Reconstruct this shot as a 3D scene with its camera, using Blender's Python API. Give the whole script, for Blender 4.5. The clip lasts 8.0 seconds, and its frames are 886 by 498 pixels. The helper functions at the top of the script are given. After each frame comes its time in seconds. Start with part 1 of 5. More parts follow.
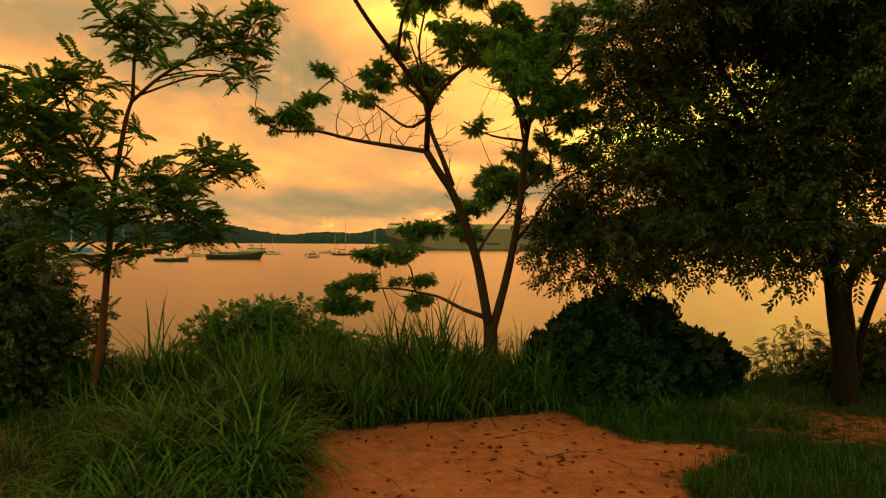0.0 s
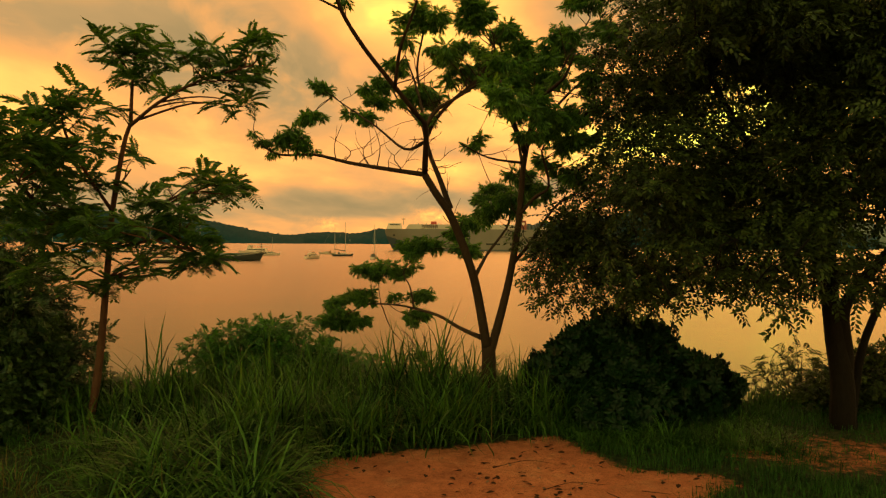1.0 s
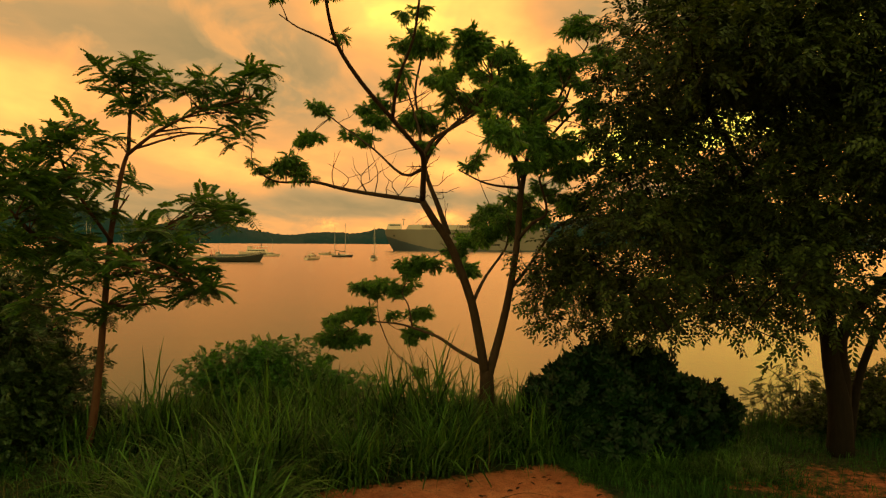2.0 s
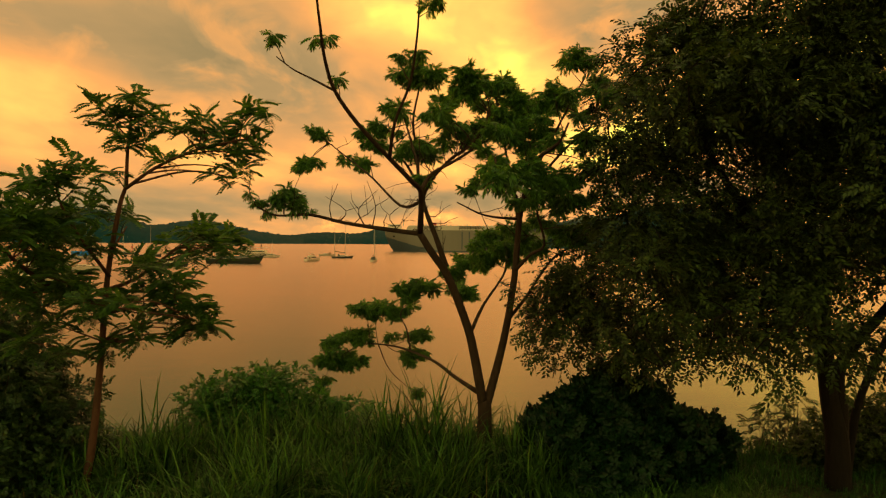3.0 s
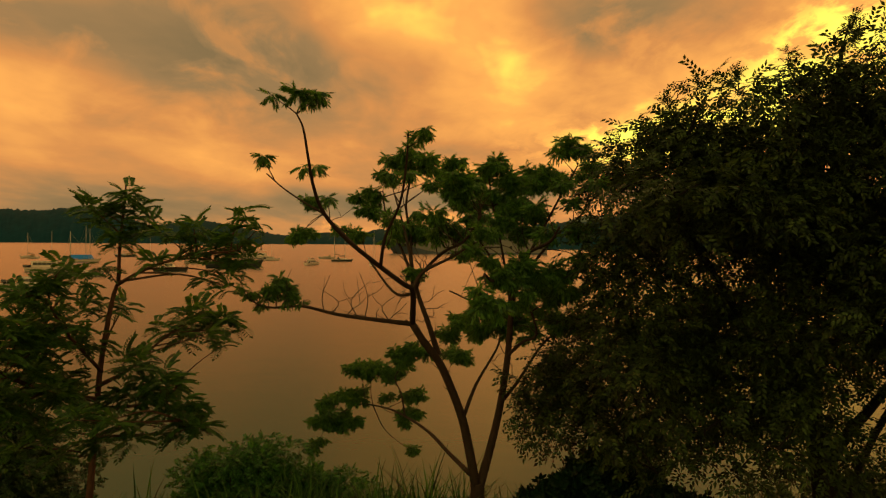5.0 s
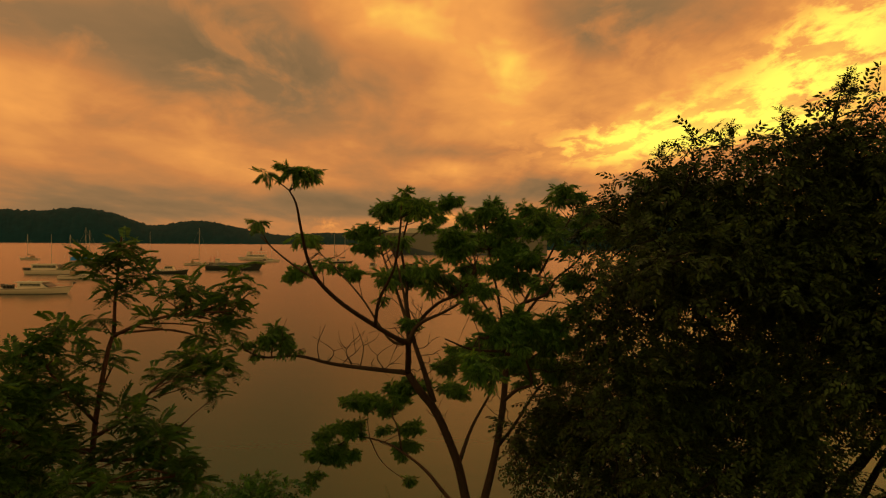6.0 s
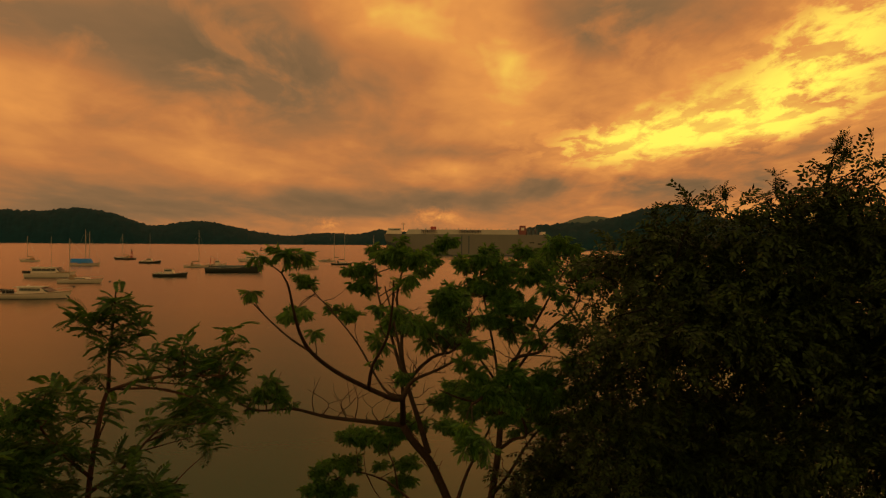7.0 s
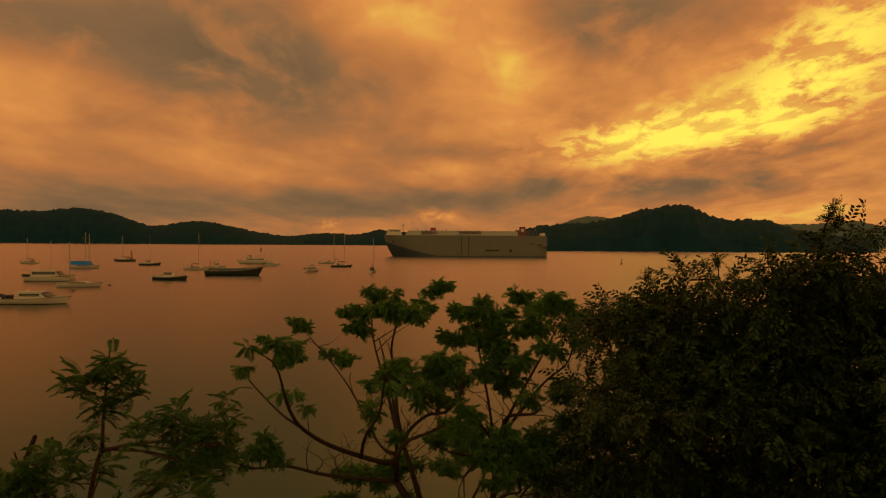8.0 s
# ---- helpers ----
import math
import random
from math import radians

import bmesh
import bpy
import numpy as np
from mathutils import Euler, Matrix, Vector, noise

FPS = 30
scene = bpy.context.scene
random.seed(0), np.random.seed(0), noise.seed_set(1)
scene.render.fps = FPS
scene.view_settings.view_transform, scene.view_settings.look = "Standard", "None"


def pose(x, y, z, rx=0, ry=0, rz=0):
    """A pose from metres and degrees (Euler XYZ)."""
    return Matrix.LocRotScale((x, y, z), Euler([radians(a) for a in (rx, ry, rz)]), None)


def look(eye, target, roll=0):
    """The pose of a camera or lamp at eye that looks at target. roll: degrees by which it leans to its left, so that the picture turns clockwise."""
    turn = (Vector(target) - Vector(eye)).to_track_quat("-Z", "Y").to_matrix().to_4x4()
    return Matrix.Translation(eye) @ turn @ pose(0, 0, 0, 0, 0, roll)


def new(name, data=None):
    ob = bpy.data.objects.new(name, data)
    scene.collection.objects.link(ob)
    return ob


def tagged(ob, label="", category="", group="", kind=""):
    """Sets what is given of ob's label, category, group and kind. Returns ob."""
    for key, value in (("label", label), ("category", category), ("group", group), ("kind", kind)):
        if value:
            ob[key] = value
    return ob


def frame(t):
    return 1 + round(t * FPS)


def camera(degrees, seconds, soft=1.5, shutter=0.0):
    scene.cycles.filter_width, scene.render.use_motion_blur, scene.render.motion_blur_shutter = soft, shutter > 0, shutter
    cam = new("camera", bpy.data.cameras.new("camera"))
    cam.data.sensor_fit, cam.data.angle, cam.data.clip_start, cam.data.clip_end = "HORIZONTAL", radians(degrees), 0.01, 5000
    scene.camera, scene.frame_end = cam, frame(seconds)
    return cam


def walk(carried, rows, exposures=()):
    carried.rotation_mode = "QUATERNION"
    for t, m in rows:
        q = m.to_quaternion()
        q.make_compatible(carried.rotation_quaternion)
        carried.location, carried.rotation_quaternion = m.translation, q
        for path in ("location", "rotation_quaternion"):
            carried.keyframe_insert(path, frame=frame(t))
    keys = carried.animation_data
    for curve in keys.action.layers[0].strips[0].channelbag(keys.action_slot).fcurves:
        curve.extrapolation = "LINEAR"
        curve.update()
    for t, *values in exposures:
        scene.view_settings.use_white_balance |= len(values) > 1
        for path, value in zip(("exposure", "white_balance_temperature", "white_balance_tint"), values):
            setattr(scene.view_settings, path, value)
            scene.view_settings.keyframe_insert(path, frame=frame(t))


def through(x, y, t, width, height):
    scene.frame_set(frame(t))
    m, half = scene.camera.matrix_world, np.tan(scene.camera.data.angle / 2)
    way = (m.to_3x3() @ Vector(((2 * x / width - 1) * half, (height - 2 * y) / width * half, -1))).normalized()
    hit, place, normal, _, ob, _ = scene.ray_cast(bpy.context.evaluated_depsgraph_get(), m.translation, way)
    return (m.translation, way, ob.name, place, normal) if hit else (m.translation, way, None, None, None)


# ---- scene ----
cam = camera(65.0, 8.0, soft=1.25)
EYE, RISE, PITCH, ROLL = 3.3, 7.0, -0.507, -0.37
# seconds, drift to the right and climb, as shares of the whole climb
ROWS = [
    (0.0, 0.0, 0.0),
    (0.5, 0.0027, 0.0301),
    (1.0, 0.0054, 0.0700),
    (1.5, 0.0086, 0.1105),
    (3.0, 0.0179, 0.2490),
    (3.5, 0.0224, 0.3158),
    (4.0, 0.0277, 0.3860),
    (4.5, 0.0336, 0.4535),
    (6.0, 0.0523, 0.6700),
    (6.5, 0.0602, 0.7500),
    (7.0, 0.0676, 0.8285),
    (7.5, 0.0759, 0.9115),
    (8.0, 0.0849, 1.0),
]
EXPOSURES = [(0.0, 1.00, 5850, -19), (1.5, 1.06, 5850, -19), (3.0, 0.93, 5750, -19), (4.5, 0.48, 5850, -16), (6.0, 0.00, 6250, 0), (8.0, -0.35, 6300, 7)]
walk(cam, [(t, pose(RISE * x, 0, EYE + RISE * z, 90 + PITCH, ROLL, 0)) for t, x, z in ROWS], EXPOSURES)

WATER_Z = -4.4

# ---- sky and sun ----
SUN_AZ, SUN_EL = radians(27), radians(7)


class Nodes:
    """Short-hand for a node tree."""

    def __init__(self, tree):
        self.tree = tree
        tree.nodes.clear()

    def add(self, kind):
        return self.tree.nodes.new(kind)

    def link(self, a, b):
        self.tree.links.new(a, b)

    def put(self, socket, value):
        if isinstance(value, (int, float)):
            socket.default_value = value
        elif isinstance(value, (tuple, list)):
            socket.default_value = value if len(value) == len(socket.default_value) else (*value, 1)
        else:
            self.link(value, socket)

    def math(self, op, a, b=0.0, c=0.0):
        n = self.add("ShaderNodeMath")
        n.operation = op
        for s, v in zip(n.inputs, (a, b, c)):
            self.put(s, v)
        return n.outputs[0]

    def noise(self, vector, scale, detail=4.0, rough=0.55, distort=0.0):
        n = self.add("ShaderNodeTexNoise")
        self.put(n.inputs["Vector"], vector)
        n.inputs["Scale"].default_value, n.inputs["Detail"].default_value = scale, detail
        n.inputs["Roughness"].default_value, n.inputs["Distortion"].default_value = rough, distort
        return n.outputs["Fac"]

    def ramp(self, fac, *stops):
        n = self.add("ShaderNodeValToRGB")
        els = n.color_ramp.elements
        while len(els) < len(stops):
            els.new(0.5)
        for e, (p, c) in zip(els, stops):
            e.position, e.color = p, (*c, 1)
        self.link(fac, n.inputs[0])
        return n.outputs[0]

    def mix(self, fac, a, b, blend="MIX"):
        n = self.add("ShaderNodeMix")
        n.data_type, n.blend_type = "RGBA", blend
        self.put(n.inputs[0], fac)
        self.put(n.inputs[6], a)
        self.put(n.inputs[7], b)
        return n.outputs[2]

    def combine(self, x, y, z):
        n = self.add("ShaderNodeCombineXYZ")
        for s, v in zip(n.inputs, (x, y, z)):
            self.put(s, v)
        return n.outputs[0]


def make_world():
    world = bpy.data.worlds.new("evening_sky")
    scene.world = world
    world.use_nodes = True
    n = Nodes(world.node_tree)
    co = n.add("ShaderNodeTexCoord").outputs["Generated"]
    sep = n.add("ShaderNodeSeparateXYZ")
    n.link(co, sep.inputs[0])
    x, y, z = sep.outputs
    az = n.math("ARCTAN2", x, y)
    el = n.math("ARCSINE", n.math("MAXIMUM", z, -0.05))
    # cloud sheet seen in perspective
    inv = n.math("DIVIDE", 1.0, n.math("ADD", n.math("MAXIMUM", z, 0.0), 0.16))
    sheet = n.combine(n.math("MULTIPLY", x, inv), n.math("MULTIPLY", y, n.math("MULTIPLY", inv, 0.62)), 0.0)
    big = n.noise(sheet, 1.5, 5, 0.5, 0.3)
    fine = n.noise(sheet, 5.5, 6, 0.56, 0.5)

    def glow(a, e, wa, we, k, turn=0.0):
        """A soft brighter or darker stretch of cloud at an azimuth and elevation."""
        da = n.math("SUBTRACT", az, radians(a))
        de = n.math("SUBTRACT", el, radians(e))
        cs, sn = math.cos(radians(turn)), math.sin(radians(turn))
        u = n.math("ADD", n.math("MULTIPLY", da, cs / radians(wa)), n.math("MULTIPLY", de, sn / radians(wa)))
        w = n.math("ADD", n.math("MULTIPLY", da, -sn / radians(we)), n.math("MULTIPLY", de, cs / radians(we)))
        r = n.math("ADD", n.math("MULTIPLY", u, u), n.math("MULTIPLY", w, w))
        return n.math("MULTIPLY", n.math("EXPONENT", n.math("MULTIPLY", r, -1.0)), k)

    # smooth sheets to the west, broken ones towards the sun
    ragged = n.math("ADD", 0.08, glow(24, 9, 20, 9, 0.24))
    b = n.math("ADD", n.math("MULTIPLY", big, 0.46), n.math("MULTIPLY", fine, ragged))
    b = n.math("ADD", b, 0.05)
    for g in ((5, 13, 4, 3, 0.05),
              (24.5, 7.0, 8, 0.9, -0.20, 5), (1, 7.4, 5, 0.8, -0.13), (-4, 3.2, 15, 1.3, -0.17), (-23, 8, 13, 2.0, 0.05, -8),
              (-27, 2.5, 12, 1.8, -0.14), (0.8, 6.0, 2.6, 0.9, 0.12), (28, 3, 7, 1.5, 0.08)):
        b = n.math("ADD", b, glow(*g))
    # thin sheets that let the light through
    veil = n.noise(n.combine(az, n.math("MULTIPLY", el, 1.5), 5.1), 7.0, 3, 0.5, 0.3)
    veil = n.math("MINIMUM", n.math("MAXIMUM", n.math("MULTIPLY", n.math("SUBTRACT", veil, 0.40), 5.0), 0.0), 1.0)
    thin = glow(-6.8, 18.5, 4.5, 3.0, 0.22)
    for g in ((3.5, 17.0, 6, 4.5, 0.25, -20), (-31, 10.5, 6, 3.2, 0.15)):
        thin = n.math("ADD", thin, glow(*g))
    b = n.math("ADD", b, n.math("MULTIPLY", thin, n.math("ADD", 0.5, n.math("MULTIPLY", veil, 0.5))))
    # heavy lumps of grey cloud with firmer edges, and a few lit heads low over the hills
    lump = n.noise(n.combine(az, n.math("MULTIPLY", el, 1.7), 0.3), 7.5, 6, 0.55, 0.5)
    firm = n.math("MINIMUM", n.math("MAXIMUM", n.math("MULTIPLY", n.math("SUBTRACT", lump, 0.40), 6.0), 0.0), 1.0)
    mass = glow(-15.5, 13.6, 10.5, 4.8, 0.21, -14)
    for g in ((-31, 15.5, 9, 2.2, 0.13, -12), (14.5, 16.5, 9, 3.2, 0.19, -12), (15, 4.6, 16, 1.3, 0.22), (-26, 9.0, 8, 1.2, 0.07)):
        mass = n.math("ADD", mass, glow(*g))
    b = n.math("SUBTRACT", b, n.math("MULTIPLY", mass, n.math("ADD", 0.3, n.math("MULTIPLY", firm, 0.75))))
    puff = n.noise(n.combine(az, n.math("MULTIPLY", el, 1.2), 2.7), 42, 6, 0.7, 0.6)
    head = n.math("MINIMUM", n.math("MAXIMUM", n.math("MULTIPLY", n.math("SUBTRACT", puff, 0.42), 4.0), 0.0), 1.0)
    heads = n.math("ADD", glow(-9.6, 1.5, 1.6, 0.5, 0.2), glow(-0.8, 2.2, 2.2, 0.9, 0.2))
    b = n.math("ADD", b, n.math("MULTIPLY", heads, head))
    # the torn bright opening round the hidden sun
    torn = n.noise(sheet, 6.5, 7, 0.62, 0.25)
    edge = n.math("MINIMUM", n.math("MAXIMUM", n.math("MULTIPLY", n.math("SUBTRACT", torn, 0.45), 9.0), 0.0), 1.0)
    rift = n.math("ADD", glow(28.5, 13.0, 6.5, 3.6, 0.42, 38), glow(18, 8.7, 9.0, 1.7, 0.42, 6))
    b = n.math("ADD", b, n.math("MULTIPLY", rift, n.math("ADD", 0.25, n.math("MULTIPLY", edge, 0.75))))
    clouds = n.ramp(b, (0.05, (0.172, 0.110, 0.053)), (0.18, (0.310, 0.158, 0.066)), (0.32, (0.63, 0.225, 0.064)),
                    (0.45, (0.93, 0.350, 0.080)), (0.60, (1.22, 0.76, 0.11)), (0.80, (1.45, 1.08, 0.13)))
    sky = n.add("ShaderNodeTexSky")
    sky.sky_type, sky.sun_disc, sky.sun_elevation, sky.sun_rotation = "NISHITA", False, SUN_EL, SUN_AZ
    clear = n.mix(1.0, sky.outputs[0], (0.46, 0.30, 0.095), "MULTIPLY")
    # the cover thins out overhead and towards the east
    high = n.math("MULTIPLY", n.math("MAXIMUM", n.math("SUBTRACT", n.math("ADD", z, n.math("MULTIPLY", y, -0.35)), 0.10), 0.0), 1.1)
    open_sky = n.math("MINIMUM", high, 0.75)
    colour = n.mix(open_sky, clouds, clear)
    bg = n.add("ShaderNodeBackground")
    n.link(colour, bg.inputs[0])
    bg.inputs[1].default_value = 1.0
    n.link(bg.outputs[0], n.add("ShaderNodeOutputWorld").inputs[0])


make_world()
sun = new("sun", bpy.data.lights.new("sun", "SUN"))
sun.data.energy, sun.data.angle, sun.data.color = 0.08, radians(60), (1.0, 0.62, 0.28)
sun.matrix_world = look((60 * math.sin(SUN_AZ), 60 * math.cos(SUN_AZ), 60 * math.tan(SUN_EL)), (0, 0, 0))

# ---- materials ----
def material(name, build):
    m = bpy.data.materials.new(name)
    m.use_nodes = True
    n = Nodes(m.node_tree)
    out = n.add("ShaderNodeOutputMaterial")
    bsdf = n.add("ShaderNodeBsdfPrincipled")
    n.link(bsdf.outputs[0], out.inputs[0])
    build(n, bsdf)
    return m


def bump(n, bsdf, height, strength, distance):
    b = n.add("ShaderNodeBump")
    b.inputs["Strength"].default_value, b.inputs["Distance"].default_value = strength, distance
    n.link(height, b.inputs["Height"])
    n.link(b.outputs[0], bsdf.inputs["Normal"])


def place(n):
    return n.add("ShaderNodeTexCoord").outputs["Object"]


def leaf_material(name, dark, light, through=0.35, rough=0.45, gloss=0.4):
    """Leaves: each one its own shade of green, with light passing through."""
    def build(n, bsdf):
        rnd = n.add("ShaderNodeNewGeometry").outputs["Random Per Island"]
        patch = n.noise(place(n), 1.3, 2)
        fac = n.math("ADD", n.math("MULTIPLY", rnd, 0.6), n.math("MULTIPLY", patch, 0.5))
        yellow = tuple(min(1, a * b) for a, b in zip(light, (1.5, 1.05, 0.8)))
        col = n.ramp(fac, (0.25, dark), (0.82, light), (1.0, yellow))
        n.link(col, bsdf.inputs["Base Color"])
        bsdf.inputs["Roughness"].default_value = rough
        bsdf.inputs["Specular IOR Level"].default_value = gloss
        tr = n.add("ShaderNodeBsdfTranslucent")
        n.link(n.mix(1.0, col, (1.3, 1.2, 0.6), "MULTIPLY"), tr.inputs[0])
        mix = n.add("ShaderNodeMixShader")
        mix.inputs[0].default_value = through
        n.link(bsdf.outputs[0], mix.inputs[1])
        n.link(tr.outputs[0], mix.inputs[2])
        out = [o for o in n.tree.nodes if o.type == "OUTPUT_MATERIAL"][0]
        n.link(mix.outputs[0], out.inputs[0])
    return material(name, build)


def bark_material(name, dark, light):
    def build(n, bsdf):
        co = place(n)
        mp = n.add("ShaderNodeMapping")
        n.link(co, mp.inputs[0])
        mp.inputs["Scale"].default_value = (1, 1, 0.25)
        grain = n.noise(mp.outputs[0], 22, 5, 0.65, 0.4)
        stain = n.noise(co, 2.2, 3)
        fac = n.math("ADD", n.math("MULTIPLY", grain, 0.65), n.math("MULTIPLY", stain, 0.4))
        n.link(n.ramp(fac, (0.3, dark), (0.75, light)), bsdf.inputs["Base Color"])
        bsdf.inputs["Roughness"].default_value = 0.9
        bsdf.inputs["Specular IOR Level"].default_value = 0.12
        bump(n, bsdf, grain, 0.7, 0.03)
    return material(name, build)


def paint_material(name, colour, rough=0.4, dirt=0.25, scale=0.6):
    """Painted hulls and deckhouses with faint streaks and dirt."""
    def build(n, bsdf):
        co = place(n)
        mp = n.add("ShaderNodeMapping")
        n.link(co, mp.inputs[0])
        mp.inputs["Scale"].default_value = (1, 1, 0.2)
        fac = n.math("MULTIPLY", n.noise(mp.outputs[0], scale, 5, 0.6), dirt * 1.6)
        n.link(n.mix(fac, colour, tuple(c * 0.45 + 0.02 for c in colour)), bsdf.inputs["Base Color"])
        bsdf.inputs["Roughness"].default_value = rough
    return material(name, build)


def soil(n, bsdf):
    co = place(n)
    big, mid, small = n.noise(co, 0.5, 4), n.noise(co, 3.5, 5, 0.6), n.noise(co, 38, 5, 0.7)
    earth = n.ramp(n.math("ADD", n.math("MULTIPLY", big, 0.5), n.math("MULTIPLY", mid, 0.5)),
                   (0.33, (0.34, 0.098, 0.045)), (0.5, (0.58, 0.175, 0.078)), (0.66, (0.72, 0.26, 0.125)))
    blot = n.ramp(n.noise(co, 11, 4, 0.65, 0.3), (0.52, (0, 0, 0)), (0.68, (1, 1, 1)))
    earth = n.mix(n.math("MULTIPLY", blot, 0.42), earth, (0.13, 0.045, 0.022))
    pale = n.ramp(n.noise(co, 1.7, 4, 0.6), (0.55, (0, 0, 0)), (0.72, (1, 1, 1)))
    earth = n.mix(n.math("MULTIPLY", pale, 0.45), earth, (0.58, 0.27, 0.14))
    earth = n.mix(n.math("MULTIPLY", n.math("GREATER_THAN", small, 0.60), 0.55), earth, (0.10, 0.04, 0.02))
    turf = n.ramp(n.noise(co, 7, 5, 0.7), (0.35, (0.012, 0.020, 0.006)), (0.58, (0.040, 0.048, 0.014)), (0.72, (0.16, 0.065, 0.028)))
    attr = n.add("ShaderNodeAttribute")
    attr.attribute_name = "bare"
    mask = attr.outputs["Fac"]
    edge = n.math("ADD", mask, n.math("MULTIPLY", n.math("SUBTRACT", n.noise(co, 4.5, 5, 0.7), 0.5), 0.9))
    fac = n.ramp(edge, (0.42, (0, 0, 0)), (0.62, (1, 1, 1)))
    n.link(n.mix(fac, turf, earth), bsdf.inputs["Base Color"])
    bsdf.inputs["Roughness"].default_value = 0.92
    bsdf.inputs["Specular IOR Level"].default_value = 0.2
    bump(n, bsdf, n.math("ADD", n.math("MULTIPLY", mid, 2.5), n.math("ADD", small, n.noise(co, 14, 4, 0.6))), 0.8, 0.06)


def sea(n, bsdf):
    """Silty water: a dull body under a sheet of soft ripples that mirrors the sky."""
    co = place(n)
    body = n.add("ShaderNodeBsdfDiffuse")
    n.link(n.ramp(n.noise(co, 0.004, 3), (0.3, (0.008, 0.082, 0.056)), (0.7, (0.014, 0.096, 0.064))), body.inputs[0])
    mp = n.add("ShaderNodeMapping")
    n.link(co, mp.inputs[0])
    mp.inputs["Scale"].default_value = (0.5, 1.0, 1.0)
    waves = n.math("ADD", n.math("MULTIPLY", n.noise(mp.outputs[0], 0.9, 3, 0.5), 0.6), n.math("MULTIPLY", n.noise(mp.outputs[0], 0.12, 3), 2.0))
    b = n.add("ShaderNodeBump")
    n.link(n.math("MULTIPLY", n.noise(co, 0.012, 3), 0.22), b.inputs["Strength"])
    b.inputs["Distance"].default_value = 0.2
    n.link(waves, b.inputs["Height"])
    sheen = n.add("ShaderNodeBsdfGlossy")
    sheen.inputs["Color"].default_value = (0.82, 0.645, 0.585, 1)
    # long faint lanes where the wind roughens the surface
    lane = n.add("ShaderNodeMapping")
    n.link(co, lane.inputs[0])
    lane.inputs["Scale"].default_value = (0.004, 0.03, 1.0)
    n.link(n.math("ADD", 0.18, n.math("MULTIPLY", n.noise(lane.outputs[0], 1.0, 4, 0.6), 0.12)), sheen.inputs["Roughness"])
    n.link(b.outputs[0], sheen.inputs["Normal"])
    edge = n.add("ShaderNodeFresnel")
    edge.inputs["IOR"].default_value = 1.30
    n.link(b.outputs[0], edge.inputs["Normal"])
    mix = n.add("ShaderNodeMixShader")
    n.link(edge.outputs[0], mix.inputs[0])
    n.link(body.outputs[0], mix.inputs[1])
    n.link(sheen.outputs[0], mix.inputs[2])
    n.link(mix.outputs[0], [o for o in n.tree.nodes if o.type == "OUTPUT_MATERIAL"][0].inputs[0])


def woods(dark, light):
    def build(n, bsdf):
        co = place(n)
        fac = n.math("ADD", n.math("MULTIPLY", n.noise(co, 0.02, 4), 0.5), n.math("MULTIPLY", n.noise(co, 0.12, 4, 0.7), 0.6))
        n.link(n.ramp(fac, (0.35, dark), (0.75, light)), bsdf.inputs["Base Color"])
        bsdf.inputs["Roughness"].default_value = 0.9
        bsdf.inputs["Specular IOR Level"].default_value = 0.1
    return build


SOIL = material("red_soil_and_turf", soil)
SEA = material("calm_water", sea)
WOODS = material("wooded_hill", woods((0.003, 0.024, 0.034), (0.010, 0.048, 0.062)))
# distance haze is put into this pale grey base colour
HAZY_WOODS = material("hazy_hill", woods((0.10, 0.125, 0.11), (0.16, 0.18, 0.155)))
BARK_RED = bark_material("reddish_bark", (0.045, 0.022, 0.014), (0.13, 0.06, 0.036))
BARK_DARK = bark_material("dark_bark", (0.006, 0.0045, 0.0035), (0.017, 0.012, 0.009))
BARK_GREY = bark_material("grey_brown_bark", (0.024, 0.014, 0.010), (0.070, 0.042, 0.028))
LEAF_FEATHER = leaf_material("feathered_leaf", (0.025, 0.062, 0.011), (0.100, 0.190, 0.028), 0.48)
LEAF_TUFT = leaf_material("tufted_leaf", (0.022, 0.064, 0.010), (0.140, 0.270, 0.034), 0.48)
LEAF_DARK = leaf_material("dark_canopy_leaf", (0.005, 0.009, 0.002), (0.066, 0.094, 0.017), 0.30, 0.5, 0.25)
LEAF_MID = leaf_material("hedge_leaf", (0.012, 0.030, 0.008), (0.050, 0.088, 0.018), 0.2)
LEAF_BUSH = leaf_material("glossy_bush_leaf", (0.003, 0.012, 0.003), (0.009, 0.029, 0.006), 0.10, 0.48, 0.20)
LEAF_SHRUB = leaf_material("shrub_leaf", (0.016, 0.060, 0.009), (0.085, 0.215, 0.026))
GRASS = leaf_material("grass_blade", (0.003, 0.014, 0.002), (0.092, 0.185, 0.026), 0.3, 0.5, 0.18)
TURF = leaf_material("turf_blade", (0.006, 0.022, 0.004), (0.055, 0.130, 0.018), 0.25, 0.6, 0.2)
STRAW = leaf_material("dry_grass", (0.09, 0.075, 0.028), (0.19, 0.145, 0.055), 0.25, 0.7, 0.1)

